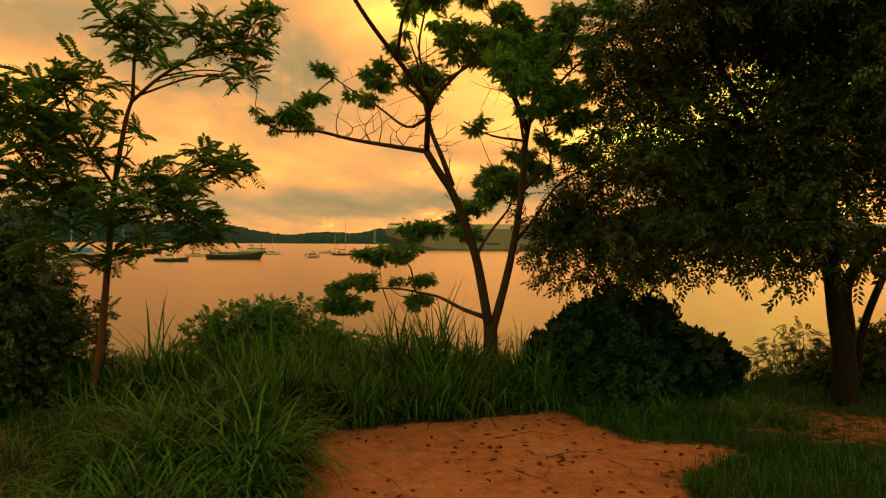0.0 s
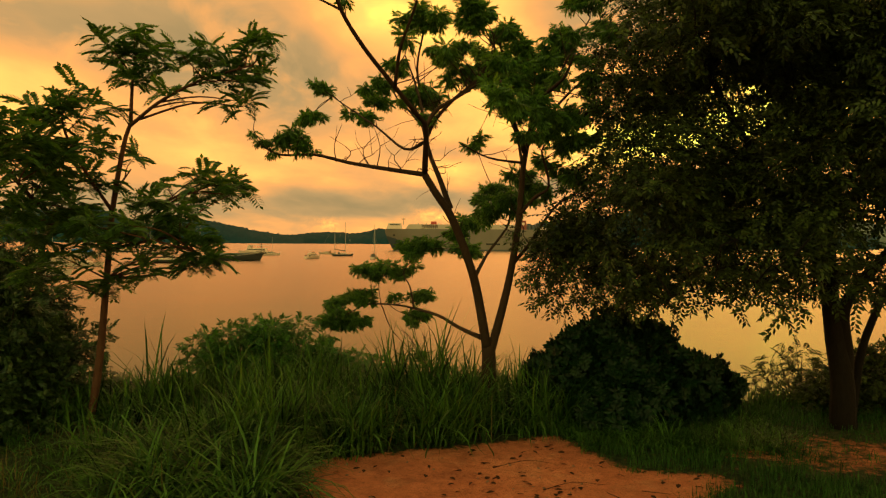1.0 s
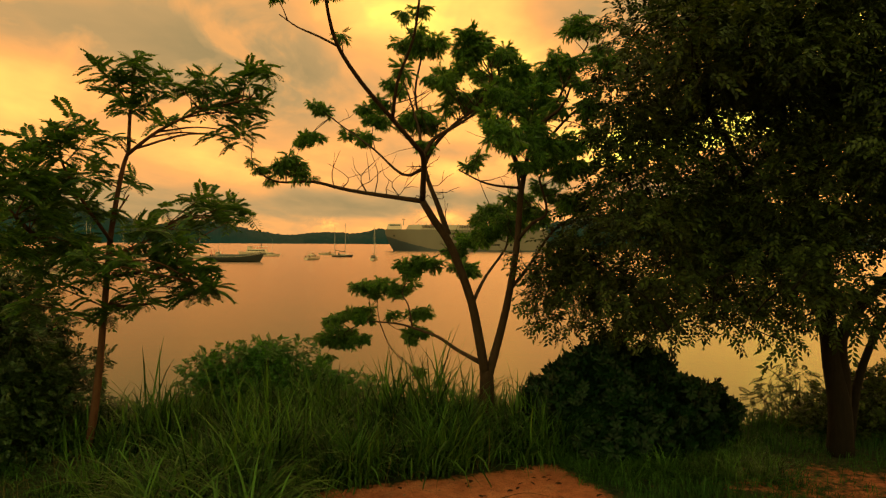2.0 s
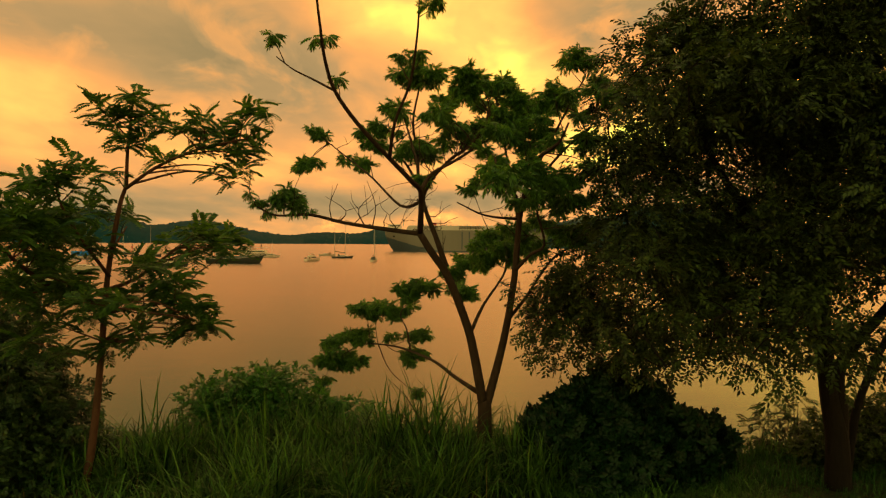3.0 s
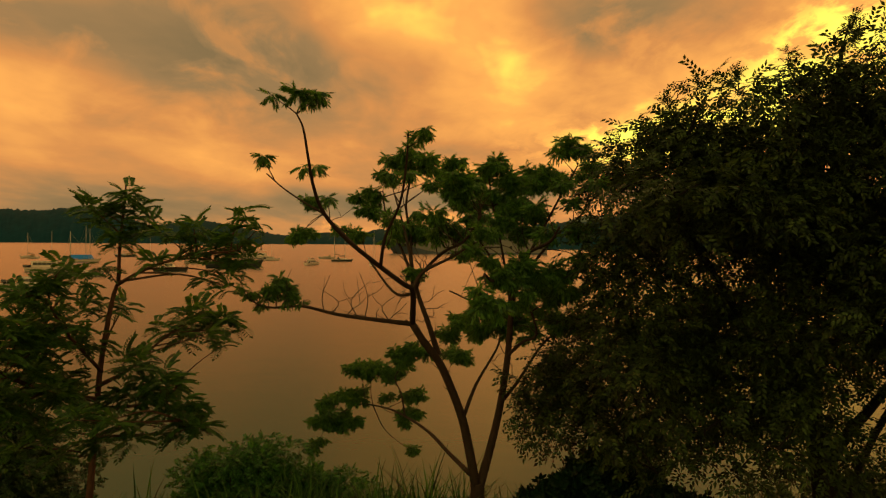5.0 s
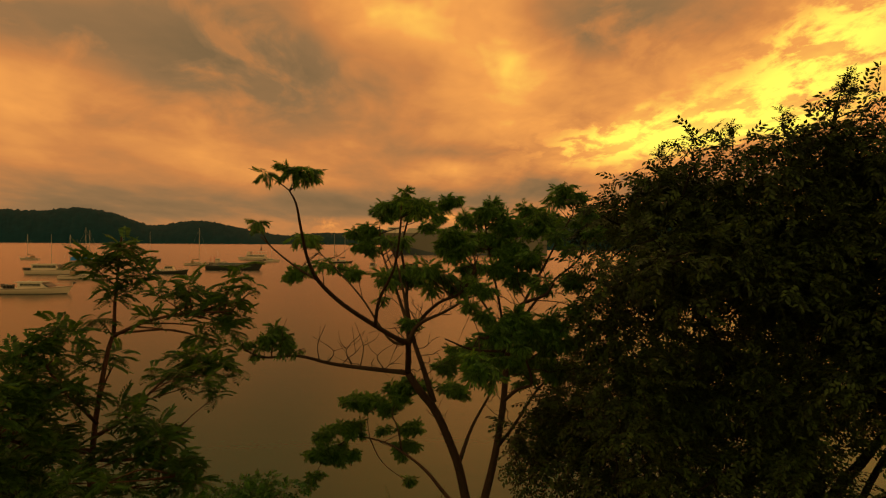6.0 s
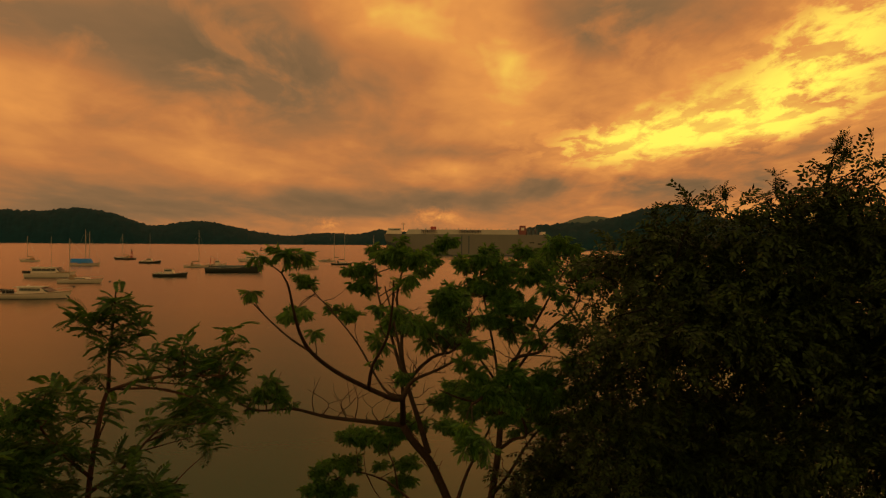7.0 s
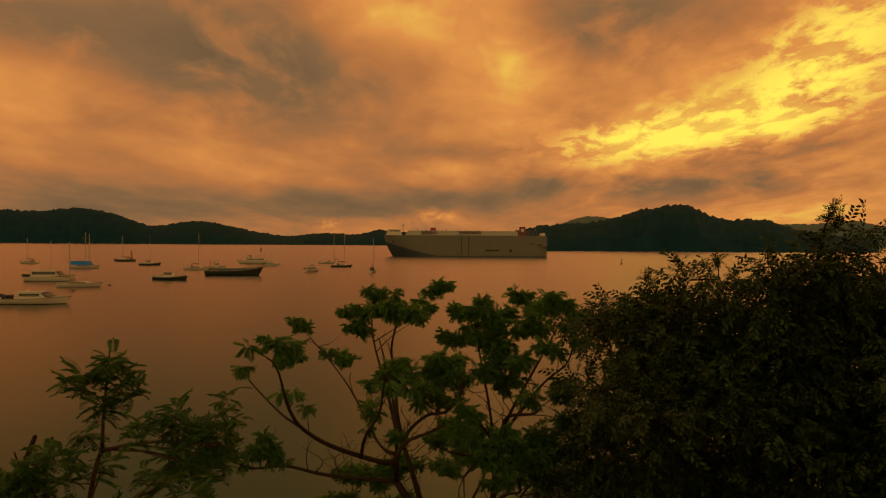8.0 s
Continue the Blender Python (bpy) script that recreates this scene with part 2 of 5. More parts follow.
# ---- mesh helpers ----
class Soup:
    """Vertices and faces gathered for one mesh."""

    def __init__(self):
        self.v, self.f, self.n = [], [], 0

    def add(self, verts, faces):
        verts = np.asarray(verts, float).reshape(-1, 3)
        self.v.append(verts)
        self.f.extend([tuple(i + self.n for i in f) for f in faces])
        self.n += len(verts)

    def scatter(self, tv, tf, mats, locs):
        """Many copies of a template: mats N x 3 x 3, locs N x 3."""
        tv = np.asarray(tv, float)
        pts = np.einsum("nij,kj->nki", mats, tv) + locs[:, None, :]
        k = len(tv)
        self.v.append(pts.reshape(-1, 3))
        for i in range(len(locs)):
            o = self.n + i * k
            self.f.extend([tuple(j + o for j in f) for f in tf])
        self.n += k * len(locs)

    def tube(self, pts, radii, sides=7, cap=True):
        pts = [Vector(p) for p in pts]
        rings, side = [], Vector((1, 0.2, 0.1))
        for i, p in enumerate(pts):
            d = (pts[min(i + 1, len(pts) - 1)] - pts[max(i - 1, 0)]).normalized()
            side = (side - d * side.dot(d)).normalized()
            up = d.cross(side)
            for k in range(sides):
                a = 2 * math.pi * k / sides
                rings.append(p + (side * math.cos(a) + up * math.sin(a)) * radii[i])
        faces = []
        for i in range(len(pts) - 1):
            for k in range(sides):
                a, b = i * sides + k, i * sides + (k + 1) % sides
                faces.append((a, b, b + sides, a + sides))
        if cap:
            faces.append(tuple(range(sides))[::-1])
            faces.append(tuple((len(pts) - 1) * sides + k for k in range(sides)))
        self.add([tuple(r) for r in rings], faces)

    def box(self, x0, x1, y0, y1, z0, z1):
        v = [(x, y, z) for z in (z0, z1) for y in (y0, y1) for x in (x0, x1)]
        self.add(v, [(0, 2, 3, 1), (4, 5, 7, 6), (0, 1, 5, 4), (2, 6, 7, 3), (0, 4, 6, 2), (1, 3, 7, 5)])

    def mesh(self, name, mat, smooth=False):
        me = bpy.data.meshes.new(name)
        me.from_pydata(np.concatenate(self.v).tolist(), [], self.f)
        me.materials.append(mat)
        if smooth:
            me.polygons.foreach_set("use_smooth", np.ones(len(me.polygons), bool))
        me.update()
        return me


def thing(name, loc, label, category, group="", kind="", turn=0.0):
    ob = new(name)
    ob.matrix_basis = pose(*loc, 0, 0, turn)
    return tagged(ob, label, category, group, kind)


def part(name, soup, mat, parent, label="", smooth=False):
    ob = new(name, soup.mesh(name, mat, smooth))
    ob.parent = parent
    return tagged(ob, label)


def smooth_line(pts, per=5):
    """A curve through the points."""
    p = [Vector(q) for q in pts]
    p = [p[0] * 2 - p[1], *p, p[-1] * 2 - p[-2]]
    out = []
    for i in range(1, len(p) - 2):
        for k in range(per):
            t = k / per
            a, b, c, d = p[i - 1], p[i], p[i + 1], p[i + 2]
            out.append(0.5 * ((2 * b) + (c - a) * t + (2 * a - 5 * b + 4 * c - d) * t * t + (3 * b - a - 3 * c + d) * t ** 3))
    out.append(p[-2])
    return out


def frames_from(dirs, rng, roll=0.5):
    """Turn matrices whose first axis runs along dirs, the third roughly up."""
    d = dirs / np.linalg.norm(dirs, axis=1, keepdims=True)
    up = np.tile((0.0, 0.0, 1.0), (len(d), 1)) + rng.normal(0, roll, d.shape)
    s = np.cross(up, d)
    s /= np.linalg.norm(s, axis=1, keepdims=True) + 1e-9
    u = np.cross(d, s)
    return np.stack([d, s, u], axis=2)


def leaflet(base, tip, side, fold=0.2):
    """A pointed leaf of two triangles' width, folded along its midrib."""
    base, tip, side = (np.array(a, float) for a in (base, tip, side))
    mid = base * 0.55 + tip * 0.45
    lift = np.array((0, 0, np.linalg.norm(side) * fold))
    return [base, mid - side + lift, tip, mid + side + lift], [(0, 1, 2), (0, 2, 3)]


def feather(length, pairs, leaf, width, droop, stalk=0.18, hang=0.38):
    """A compound leaf along x with pairs of leaflets, drooping towards its tip."""
    tv, tf = [], []

    def spine(t):
        return np.array((length * t * (1 - 0.25 * droop * t), 0, -droop * length * t * t * 0.6))
    for i in range(pairs):
        t = stalk + (1 - stalk) * (i + 0.5) / pairs
        p = spine(t)
        size = leaf * (0.65 + 0.6 * math.sin(math.pi * (0.15 + 0.75 * i / pairs)))
        for s in (-1, 1):
            tip = p + np.array((0.42 * size, s * size * math.sqrt(max(0.1, 0.86 - hang * hang)), -hang * size))
            v, f = leaflet(p, tip, (width * 0.95, s * -width * 0.3, 0))
            tf += [tuple(j + len(tv) for j in q) for q in f]
            tv += v
    p = spine(1)
    v, f = leaflet(p, p + np.array((leaf * 0.9, 0, -0.5 * leaf)), (0, width, 0))
    tf += [tuple(j + len(tv) for j in q) for q in f]
    tv += v
    o = len(tv)
    w = length * 0.008
    a, b, c = spine(0), spine(0.5), spine(1)
    for q in (a, b, c):
        tv += [q + (0, -w, 0), q + (0, w, 0)]
    tf += [(o, o + 1, o + 3, o + 2), (o + 2, o + 3, o + 5, o + 4)]
    return np.array(tv), tf


def spray(length, count, leaf, width, rng):
    """A twig with alternate broad leaves."""
    tv, tf = [], []
    for i in range(count):
        t = (i + 0.6) / count
        p = np.array((length * t, 0, -0.15 * length * t * t))
        s = -1 if i % 2 else 1
        size = leaf * rng.uniform(0.75, 1.15)
        tip = p + np.array((0.55 * size, s * 0.75 * size * rng.uniform(0.6, 1.1), rng.uniform(-0.55, 0.05) * size))
        v, f = leaflet(p, tip, (width * 0.8, -s * width * 0.5, rng.uniform(-0.3, 0.3) * width))
        tf += [tuple(j + len(tv) for j in q) for q in f]
        tv += v
    o = len(tv)
    w = length * 0.008
    tv += [np.array((0, -w, 0)), np.array((0, w, 0)), np.array((length, 0, -0.15 * length))]
    tf.append((o, o + 1, o + 2))
    return np.array(tv), tf


def sphere_dirs(rng, count, low=-1.0):
    z = rng.uniform(low, 1, count)
    a = rng.uniform(0, 2 * math.pi, count)
    r = np.sqrt(1 - z * z)
    return np.stack([r * np.cos(a), r * np.sin(a), z], axis=1)


def scatter_leaves(soup, template, locs, dirs, rng, low=0.75, high=1.25, roll=0.5):
    m = frames_from(dirs, rng, roll) * rng.uniform(low, high, len(locs))[:, None, None]
    soup.scatter(*template, m, locs)

# ---- ground, water, hills ----
def bank_edge(x):
    """How far out the flat ground reaches before the bank drops to the water."""
    return 16.6 + 0.7 * noise.noise((x * 0.25, 3.1, 0)) + 0.02 * x


def ground_height(x, y):
    z = 0.10 * noise.noise((x * 0.22, y * 0.22, 0.5)) + 0.025 * noise.noise((x * 1.3, y * 1.3, 2.0))
    over = y - bank_edge(x)
    if over > 0:
        z -= min(over * 0.85, 5.6) * min(1.0, over / 1.2)
    return z


def inside(px, py, pts):
    """Signed nearness to a polygon: positive inside, metres to the rim."""
    hit, near = False, 1e9
    for (ax, ay), (bx, by) in zip(pts, pts[1:] + pts[:1]):
        if (ay > py) != (by > py) and px < (bx - ax) * (py - ay) / (by - ay) + ax:
            hit = not hit
        t = max(0, min(1, ((px - ax) * (bx - ax) + (py - ay) * (by - ay)) / ((bx - ax) ** 2 + (by - ay) ** 2)))
        near = min(near, math.hypot(px - ax - t * (bx - ax), py - ay - t * (by - ay)))
    return near if hit else -near


# the worn bare patch, running back under the camera, and a worn strip below the big tree
BARE = [(-1.9, 8.6), (-2.15, 11.0), (-2.1, 12.0), (0.5, 12.9), (2.25, 13.6), (2.75, 12.4), (3.1, 11.6), (4.6, 11.35), (4.7, 10.9), (3.4, 9.9), (3.2, 8.6), (2.4, 2.0), (1.5, -6.0), (-1.5, -6.0)]
WORN = [(4.4, 12.4), (5.6, 13.6), (7.6, 13.9), (9.0, 13.2), (8.8, 11.5), (7.0, 11.2), (5.6, 11.8)]
STRIP = [(6.9, 13.4), (8.2, 13.3), (9.5, 12.0), (9.2, 11.3), (7.8, 12.2)]


def make_ground():
    xs = np.concatenate([np.linspace(-900, -30, 16)[:-1], np.linspace(-30, -13, 12)[:-1], np.linspace(-13, 13, 175), np.linspace(13, 30, 12)[1:], np.linspace(30, 900, 16)[1:]])
    ys = np.concatenate([np.linspace(-900, -12, 12)[:-1], np.linspace(-12, 5, 18)[:-1], np.linspace(5, 25, 130), np.linspace(25, 40, 4)[1:]])
    v, bare = [], []
    for y in ys:
        for x in xs:
            v.append((x, y, ground_height(x, y)))
            # strip is left half bare, its darker colour standing in for tree shade
            near = max(inside(x, y, BARE), inside(x, y, STRIP) * 0.5 - 0.14) if abs(x) < 13 else -1
            worn = min(0.5, 0.32 + 0.35 * inside(x, y, WORN)) if 3.5 < x < 10 and 10 < y < 15 else 0.0
            bare.append(max(0.0, worn, min(1.0, 0.5 + near * 1.1)))
    w = len(xs)
    f = [(j * w + i, j * w + i + 1, (j + 1) * w + i + 1, (j + 1) * w + i) for j in range(len(ys) - 1) for i in range(w - 1)]
    me = bpy.data.meshes.new("ground")
    me.from_pydata(v, [], f)
    me.attributes.new("bare", "FLOAT", "POINT").data.foreach_set("value", bare)
    me.materials.append(SOIL)
    me.polygons.foreach_set("use_smooth", np.ones(len(f), bool))
    tagged(new("ground", me), "bare red earth with worn turf on a low bank", "ground", kind="structure")


def make_water():
    s = Soup()
    s.add([(-4900, 12, WATER_Z), (4900, 12, WATER_Z), (4900, 4900, WATER_Z), (-4900, 4900, WATER_Z)], [(0, 1, 2, 3)])
    tagged(new("water", s.mesh("water", SEA)), "calm brown bay water under a sunset sky", "water", kind="structure")


def make_hill(name, label, ridge, depth, mat, seed, crown, step):
    """A wooded hill along a ridge of (x, y, height) with tree crowns breaking its outline."""
    rng = np.random.default_rng(seed)
    line = smooth_line(ridge, 12)
    pts = [line[0]]
    for p in line[1:]:
        while (p - pts[-1]).length > step:
            pts.append(pts[-1] + (p - pts[-1]).normalized() * step)
    rows = 15
    v = []
    for p in pts:
        away = Vector((p.x, p.y, 0)).normalized()
        for j in range(rows):
            t = j / (rows - 1) * 1.4
            h = p.z * (math.sin(min(t, 1) * math.pi / 2) ** 0.85 if t < 1 else 1 - (t - 1) * 1.2)
            q = p + away * (t - 1) * depth
            rough = noise.noise((q.x / crown / 3, q.y / crown / 3, seed)) * 0.6 + abs(noise.noise((q.x / crown, q.y / crown, seed + 5.0))) + 0.9 * rng.random()
            lift = rough * crown * min(1, h / (2 * crown)) if j else 0
            v.append((q.x, q.y, WATER_Z + h + lift - (2 if j == 0 else 0)))
    f = [(i * rows + j, (i + 1) * rows + j, (i + 1) * rows + j + 1, i * rows + j + 1) for i in range(len(pts) - 1) for j in range(rows - 1)]
    s = Soup()
    s.add(v, f)
    tagged(new(name, s.mesh(name, mat, True)), label, "hill", kind="structure")


make_ground()
make_water()
# ridge lines: x, y and height above the water
HILLW = [(-3393, 4000, 143), (-2938, 4000, 172), (-2548, 4000, 181), (-2321, 4000, 172), (-2093, 4000, 193), (-1898, 4000, 162), (-1697, 4000, 98), (-1573, 4000, 102), (-1411, 4000, 123), (-1248, 4000, 98), (-1085, 4000, 63), (-923, 4000, 42), (-793, 4000, 29)]
HILLM = [(-1020, 4000, 25), (-858, 4000, 45), (-679, 4000, 59), (-500, 4000, 54), (-387, 4000, 78), (-257, 4000, 72), (-110, 4000, 47), (52, 4000, 22), (247, 4000, 10)]
HILLN = [(105, 1700, 13), (216, 1700, 47), (299, 1700, 55), (381, 1700, 63), (450, 1700, 81), (519, 1700, 97), (595, 1700, 102), (644, 1700, 80), (699, 1700, 68), (768, 1700, 71), (823, 1700, 59), (920, 1700, 35), (1072, 1700, 25)]
HILLE = [(1509, 3600, 54), (1684, 3600, 111), (1889, 3600, 118), (2035, 3600, 128), (2152, 3600, 134), (2299, 3600, 109), (2620, 3600, 126), (2971, 3600, 93)]
MOUNT = [(607, 4500, 92), (753, 4500, 137), (862, 4500, 174), (935, 4500, 189), (1015, 4500, 186), (1081, 4500, 176), (1191, 4500, 147), (1374, 4500, 115)]
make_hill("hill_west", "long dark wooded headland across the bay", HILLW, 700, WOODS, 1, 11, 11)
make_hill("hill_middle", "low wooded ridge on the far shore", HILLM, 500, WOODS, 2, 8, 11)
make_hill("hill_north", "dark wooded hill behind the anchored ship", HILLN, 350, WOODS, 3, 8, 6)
make_hill("hill_east", "wooded ridge far off, haze in its pale colour", HILLE, 500, HAZY_WOODS, 4, 8, 12)
make_hill("mountain", "bare mountain in the distance, haze in its pale colour", MOUNT, 500, HAZY_WOODS, 5, 5, 14)

# ---- trees and shrubs ----
def limb(soup, pts, r0, r1, sides=7, per=4, wobble=0.0, seed=0):
    line = smooth_line(pts, per)
    k = len(line) - 1
    if wobble:
        line = [p + Vector((noise.noise(p * 2.1 + Vector((seed, 0, 0))), noise.noise(p * 2.1 + Vector((0, seed, 9))), 0)) * wobble * min(1, i / 3) for i, p in enumerate(line)]
    soup.tube(line, [r0 + (r1 - r0) * (i / k) ** 0.8 for i in range(k + 1)], sides)
    return line


def bough(tree, mat, base, pts, r0, r1, sides=7, name="bough", label=""):
    """One limb of a tree as a part of its own; returns its line."""
    s = Soup()
    line = limb(s, local(base, pts), r0, r1, sides)
    part(name, s, mat, tree, label, True)
    return line


def local(base, pts):
    return [Vector(p) - Vector(base) for p in pts]


def tuft(soup, rng, centre, size, template, count, low=-0.3, flat=0.7):
    """Leaves springing from one twig's end."""
    c = np.array(centre, float)
    dirs = sphere_dirs(rng, count, low)
    dirs[:, 2] *= flat
    locs = c + dirs * 0.06 * size + rng.normal(0, 0.05 * size, (count, 3)) * (1, 1, 2.2)
    scatter_leaves(soup, template, locs, dirs, rng, 0.7 * size / 0.6, 1.15 * size / 0.6, 0.2)


def dome_tuft(soup, rng, centre, r, template):
    """A flat-topped mop: rosettes of drooping compound leaves packed into a low dome."""
    r *= 1.12
    k = max(1, round((r / 0.148) ** 2))
    inner = max(0.02, r - 0.15)
    d = sphere_dirs(rng, k, -0.7)
    hearts = np.array(centre, float) + d * rng.uniform(0.2, 1.0, (k, 1)) ** 0.5 * inner * np.array((1.05, 1.05, 0.9)) + np.array((0, 0, 0.06))
    low, high = (0.7, 1.15) if r > 0.22 else (0.6, 0.95)
    for h in hearts:
        out = sphere_dirs(rng, 15, -1.0)
        out[:, 2] = rng.uniform(-0.6, 0.7, 15) if r > 0.22 else rng.uniform(-0.85, 0.3, 15)
        scatter_leaves(soup, template, h + out * 0.03, out, rng, low, high, 0.5)


def rosette(count, leaf, width, rng):
    """A whorl of broad pointed leaves round the x axis, spread wide and folded along the midrib."""
    tv, tf = [], []
    for i in range(count):
        a = 2 * math.pi * (i + rng.uniform(-0.25, 0.25)) / count
        open_ = rng.uniform(0.1, 0.55)
        axis = np.array((open_, math.cos(a), math.sin(a)))
        axis /= np.linalg.norm(axis)
        side = np.cross(axis, (1.0, 0.0, 0.0))
        side /= np.linalg.norm(side)
        size = leaf * rng.uniform(0.7, 1.15)
        base, tip = axis * 0.02, axis * size + np.array((-0.12 * size, 0, -0.10 * size))
        q = [base, base + (tip - base) * 0.35 - side * width * 0.8, base + (tip - base) * 0.7 - side * width * 0.75, tip,
             base + (tip - base) * 0.7 + side * width * 0.75, base + (tip - base) * 0.35 + side * width * 0.8, base + (tip - base) * 0.55 - np.array((width * 0.35, 0, 0))]
        o = len(tv)
        tv += q
        tf += [(o, o + 1, o + 6), (o + 1, o + 2, o + 6), (o + 2, o + 3, o + 6), (o + 3, o + 4, o + 6), (o + 4, o + 5, o + 6), (o + 5, o, o + 6)]
    return np.array(tv), tf


def reach(twigs, nodes, end, rng, r=0.02, sag=0.0, near=False):
    """A thin branch from the nearest point of the limbs to a tuft."""
    end = Vector(end)
    below = nodes if near else [p for p in nodes if p.z < end.z + 0.1] or nodes
    start = min(below, key=lambda p: (p - end).length + 0.4 * abs(p.z - end.z + 0.5))
    gap = (end - start).length
    mid = start.lerp(end, 0.5) + Vector((rng.normal(0, 0.06), rng.normal(0, 0.06), rng.normal(0.02, 0.05) - sag)) * gap
    line = smooth_line([start, mid, end], 4)
    w = r * (0.6 + 0.25 * gap)
    twigs.tube(line, [w + (0.35 * w - w) * i / (len(line) - 1) for i in range(len(line))], 5)
    return line


def feather_tree():
    """The slender young tree with long feathered leaves."""
    base = (-7.01, 13.90, 0.06)
    base = (base[0], base[1], ground_height(base[0], base[1]) - 0.05)
    rng = np.random.default_rng(11)
    tree = thing("tree", base, "slender young tree with feathered leaves and reddish trunk", "tree")
    twigs, crown = Soup(), Soup()
    nodes = bough(tree, BARK_RED, base, [base, (-6.82, 13.90, 1.45), (-6.68, 13.90, 3.03), (-6.57, 13.90, 4.39), (-6.35, 13.90, 5.68), (-6.21, 13.90, 6.14)], 0.088, 0.036, 9, name="trunk")
    nodes += bough(tree, BARK_RED, base, [(-6.21, 13.90, 6.14), (-6.18, 13.90, 6.87), (-6.14, 14.00, 7.69), (-6.11, 14.00, 8.08)], 0.042, 0.015)
    nodes += bough(tree, BARK_RED, base, [(-6.23, 13.90, 6.08), (-5.36, 13.20, 6.42), (-4.46, 12.60, 6.66), (-3.82, 12.20, 6.74), (-3.24, 11.90, 6.80)], 0.040, 0.014)
    nodes += bough(tree, BARK_RED, base, [(-6.54, 13.90, 4.33), (-6.70, 13.00, 5.16), (-6.75, 12.40, 5.87), (-6.56, 12.30, 6.35)], 0.040, 0.013)
    nodes += bough(tree, BARK_RED, base, [(-6.62, 13.90, 3.77), (-7.02, 13.00, 4.08), (-7.06, 12.00, 4.52), (-6.92, 11.00, 4.95), (-7.13, 10.40, 5.28)], 0.06, 0.02)
    nodes += bough(tree, BARK_RED, base, [(-6.60, 13.90, 4.05), (-6.28, 14.60, 4.27), (-6.01, 15.60, 4.76), (-5.46, 16.40, 5.26)], 0.05, 0.015)
    nodes += bough(tree, BARK_RED, base, [(-6.62, 13.90, 3.60), (-5.82, 13.40, 3.75), (-4.98, 13.20, 3.86), (-4.59, 13.00, 3.59)], 0.045, 0.015)
    nodes += bough(tree, BARK_RED, base, [(-6.57, 13.90, 4.39), (-6.76, 14.60, 4.92), (-6.79, 15.20, 5.35)], 0.04, 0.015)
    leaf = feather(0.50, 7, 0.138, 0.034, 0.8, 0.10, 0.42)

    def fronds(ends, size, count):
        for e in local(base, ends):
            reach(twigs, nodes, e, rng, 0.02)
            tuft(crown, rng, e, size, leaf, count, -0.15, 0.8)
    fronds([(-6.11, 14.00, 7.78), (-6.29, 13.90, 7.56), (-5.88, 14.00, 7.55), (-6.56, 13.80, 7.56), (-5.55, 13.80, 7.24), (-6.07, 13.70, 6.98), (-6.03, 14.00, 7.91), (-6.44, 13.90, 7.26), (-5.83, 13.80, 7.07)], 0.5, 15)
    fronds([(-4.15, 12.30, 7.06), (-3.69, 12.10, 6.76), (-3.25, 11.90, 6.99), (-3.42, 12.00, 6.54), (-4.51, 12.60, 7.05), (-5.16, 13.10, 6.56)], 0.5, 14)
    fronds([(-4.26, 12.70, 7.18), (-3.71, 12.30, 6.83), (-3.35, 12.10, 7.25), (-3.12, 12.00, 6.68), (-4.01, 12.60, 6.27), (-3.47, 12.20, 6.15), (-2.90, 11.90, 7.18)], 0.46, 11)
    fronds([(-6.49, 12.30, 6.40), (-6.59, 12.30, 6.25), (-6.50, 12.80, 6.22), (-6.59, 12.40, 5.87), (-6.79, 12.30, 6.10), (-6.60, 13.90, 6.41)], 0.55, 12)
    fronds([(-6.74, 13.50, 5.61), (-6.43, 13.90, 5.63), (-7.13, 13.40, 5.54), (-6.62, 13.70, 4.98), (-6.55, 14.80, 5.54), (-6.27, 14.30, 4.54)], 0.58, 12)
    fronds([(-5.46, 16.40, 5.37), (-5.72, 16.20, 4.97), (-5.09, 16.50, 5.08), (-6.14, 15.60, 5.01)], 0.62, 10)
    fronds([(-4.69, 13.00, 3.85), (-5.19, 13.20, 3.96), (-4.53, 13.00, 3.48), (-5.65, 13.40, 4.14), (-6.12, 13.60, 3.81), (-4.91, 13.00, 4.27)], 0.58, 14)
    fronds([(-7.06, 12.00, 4.91), (-6.83, 11.00, 5.13), (-7.03, 10.50, 5.47), (-6.95, 12.50, 4.58), (-6.89, 11.40, 4.27), (-6.80, 10.40, 4.44)], 0.55, 27)
    fronds([(-6.96, 13.30, 4.34), (-6.98, 12.20, 5.38), (-6.83, 11.00, 5.67), (-7.13, 10.40, 4.86), (-6.85, 13.50, 3.91), (-6.49, 13.80, 2.87)], 0.55, 26)
    fronds([(-5.57, 13.40, 4.57), (-4.99, 13.30, 4.16), (-4.57, 13.20, 3.58), (-5.46, 13.40, 3.59), (-6.04, 13.60, 3.99), (-4.84, 13.20, 3.37)], 0.5, 12)
    fronds([(-6.88, 12.80, 5.48), (-6.94, 12.20, 4.93), (-6.88, 13.20, 4.16), (-6.71, 13.60, 3.54), (-6.90, 11.80, 5.94), (-6.77, 13.40, 4.78)], 0.52, 14)
    fronds([(-5.66, 13.40, 4.55), (-5.03, 13.20, 4.40), (-4.56, 13.10, 3.88), (-4.26, 13.00, 3.47), (-5.03, 13.20, 3.65), (-5.75, 13.50, 3.94)], 0.52, 15)
    fronds([(-5.96, 13.60, 3.37), (-4.62, 13.10, 3.35), (-5.18, 13.30, 4.07), (-4.69, 14.60, 5.01), (-5.18, 14.80, 5.18), (-4.33, 14.40, 4.78)], 0.52, 12)
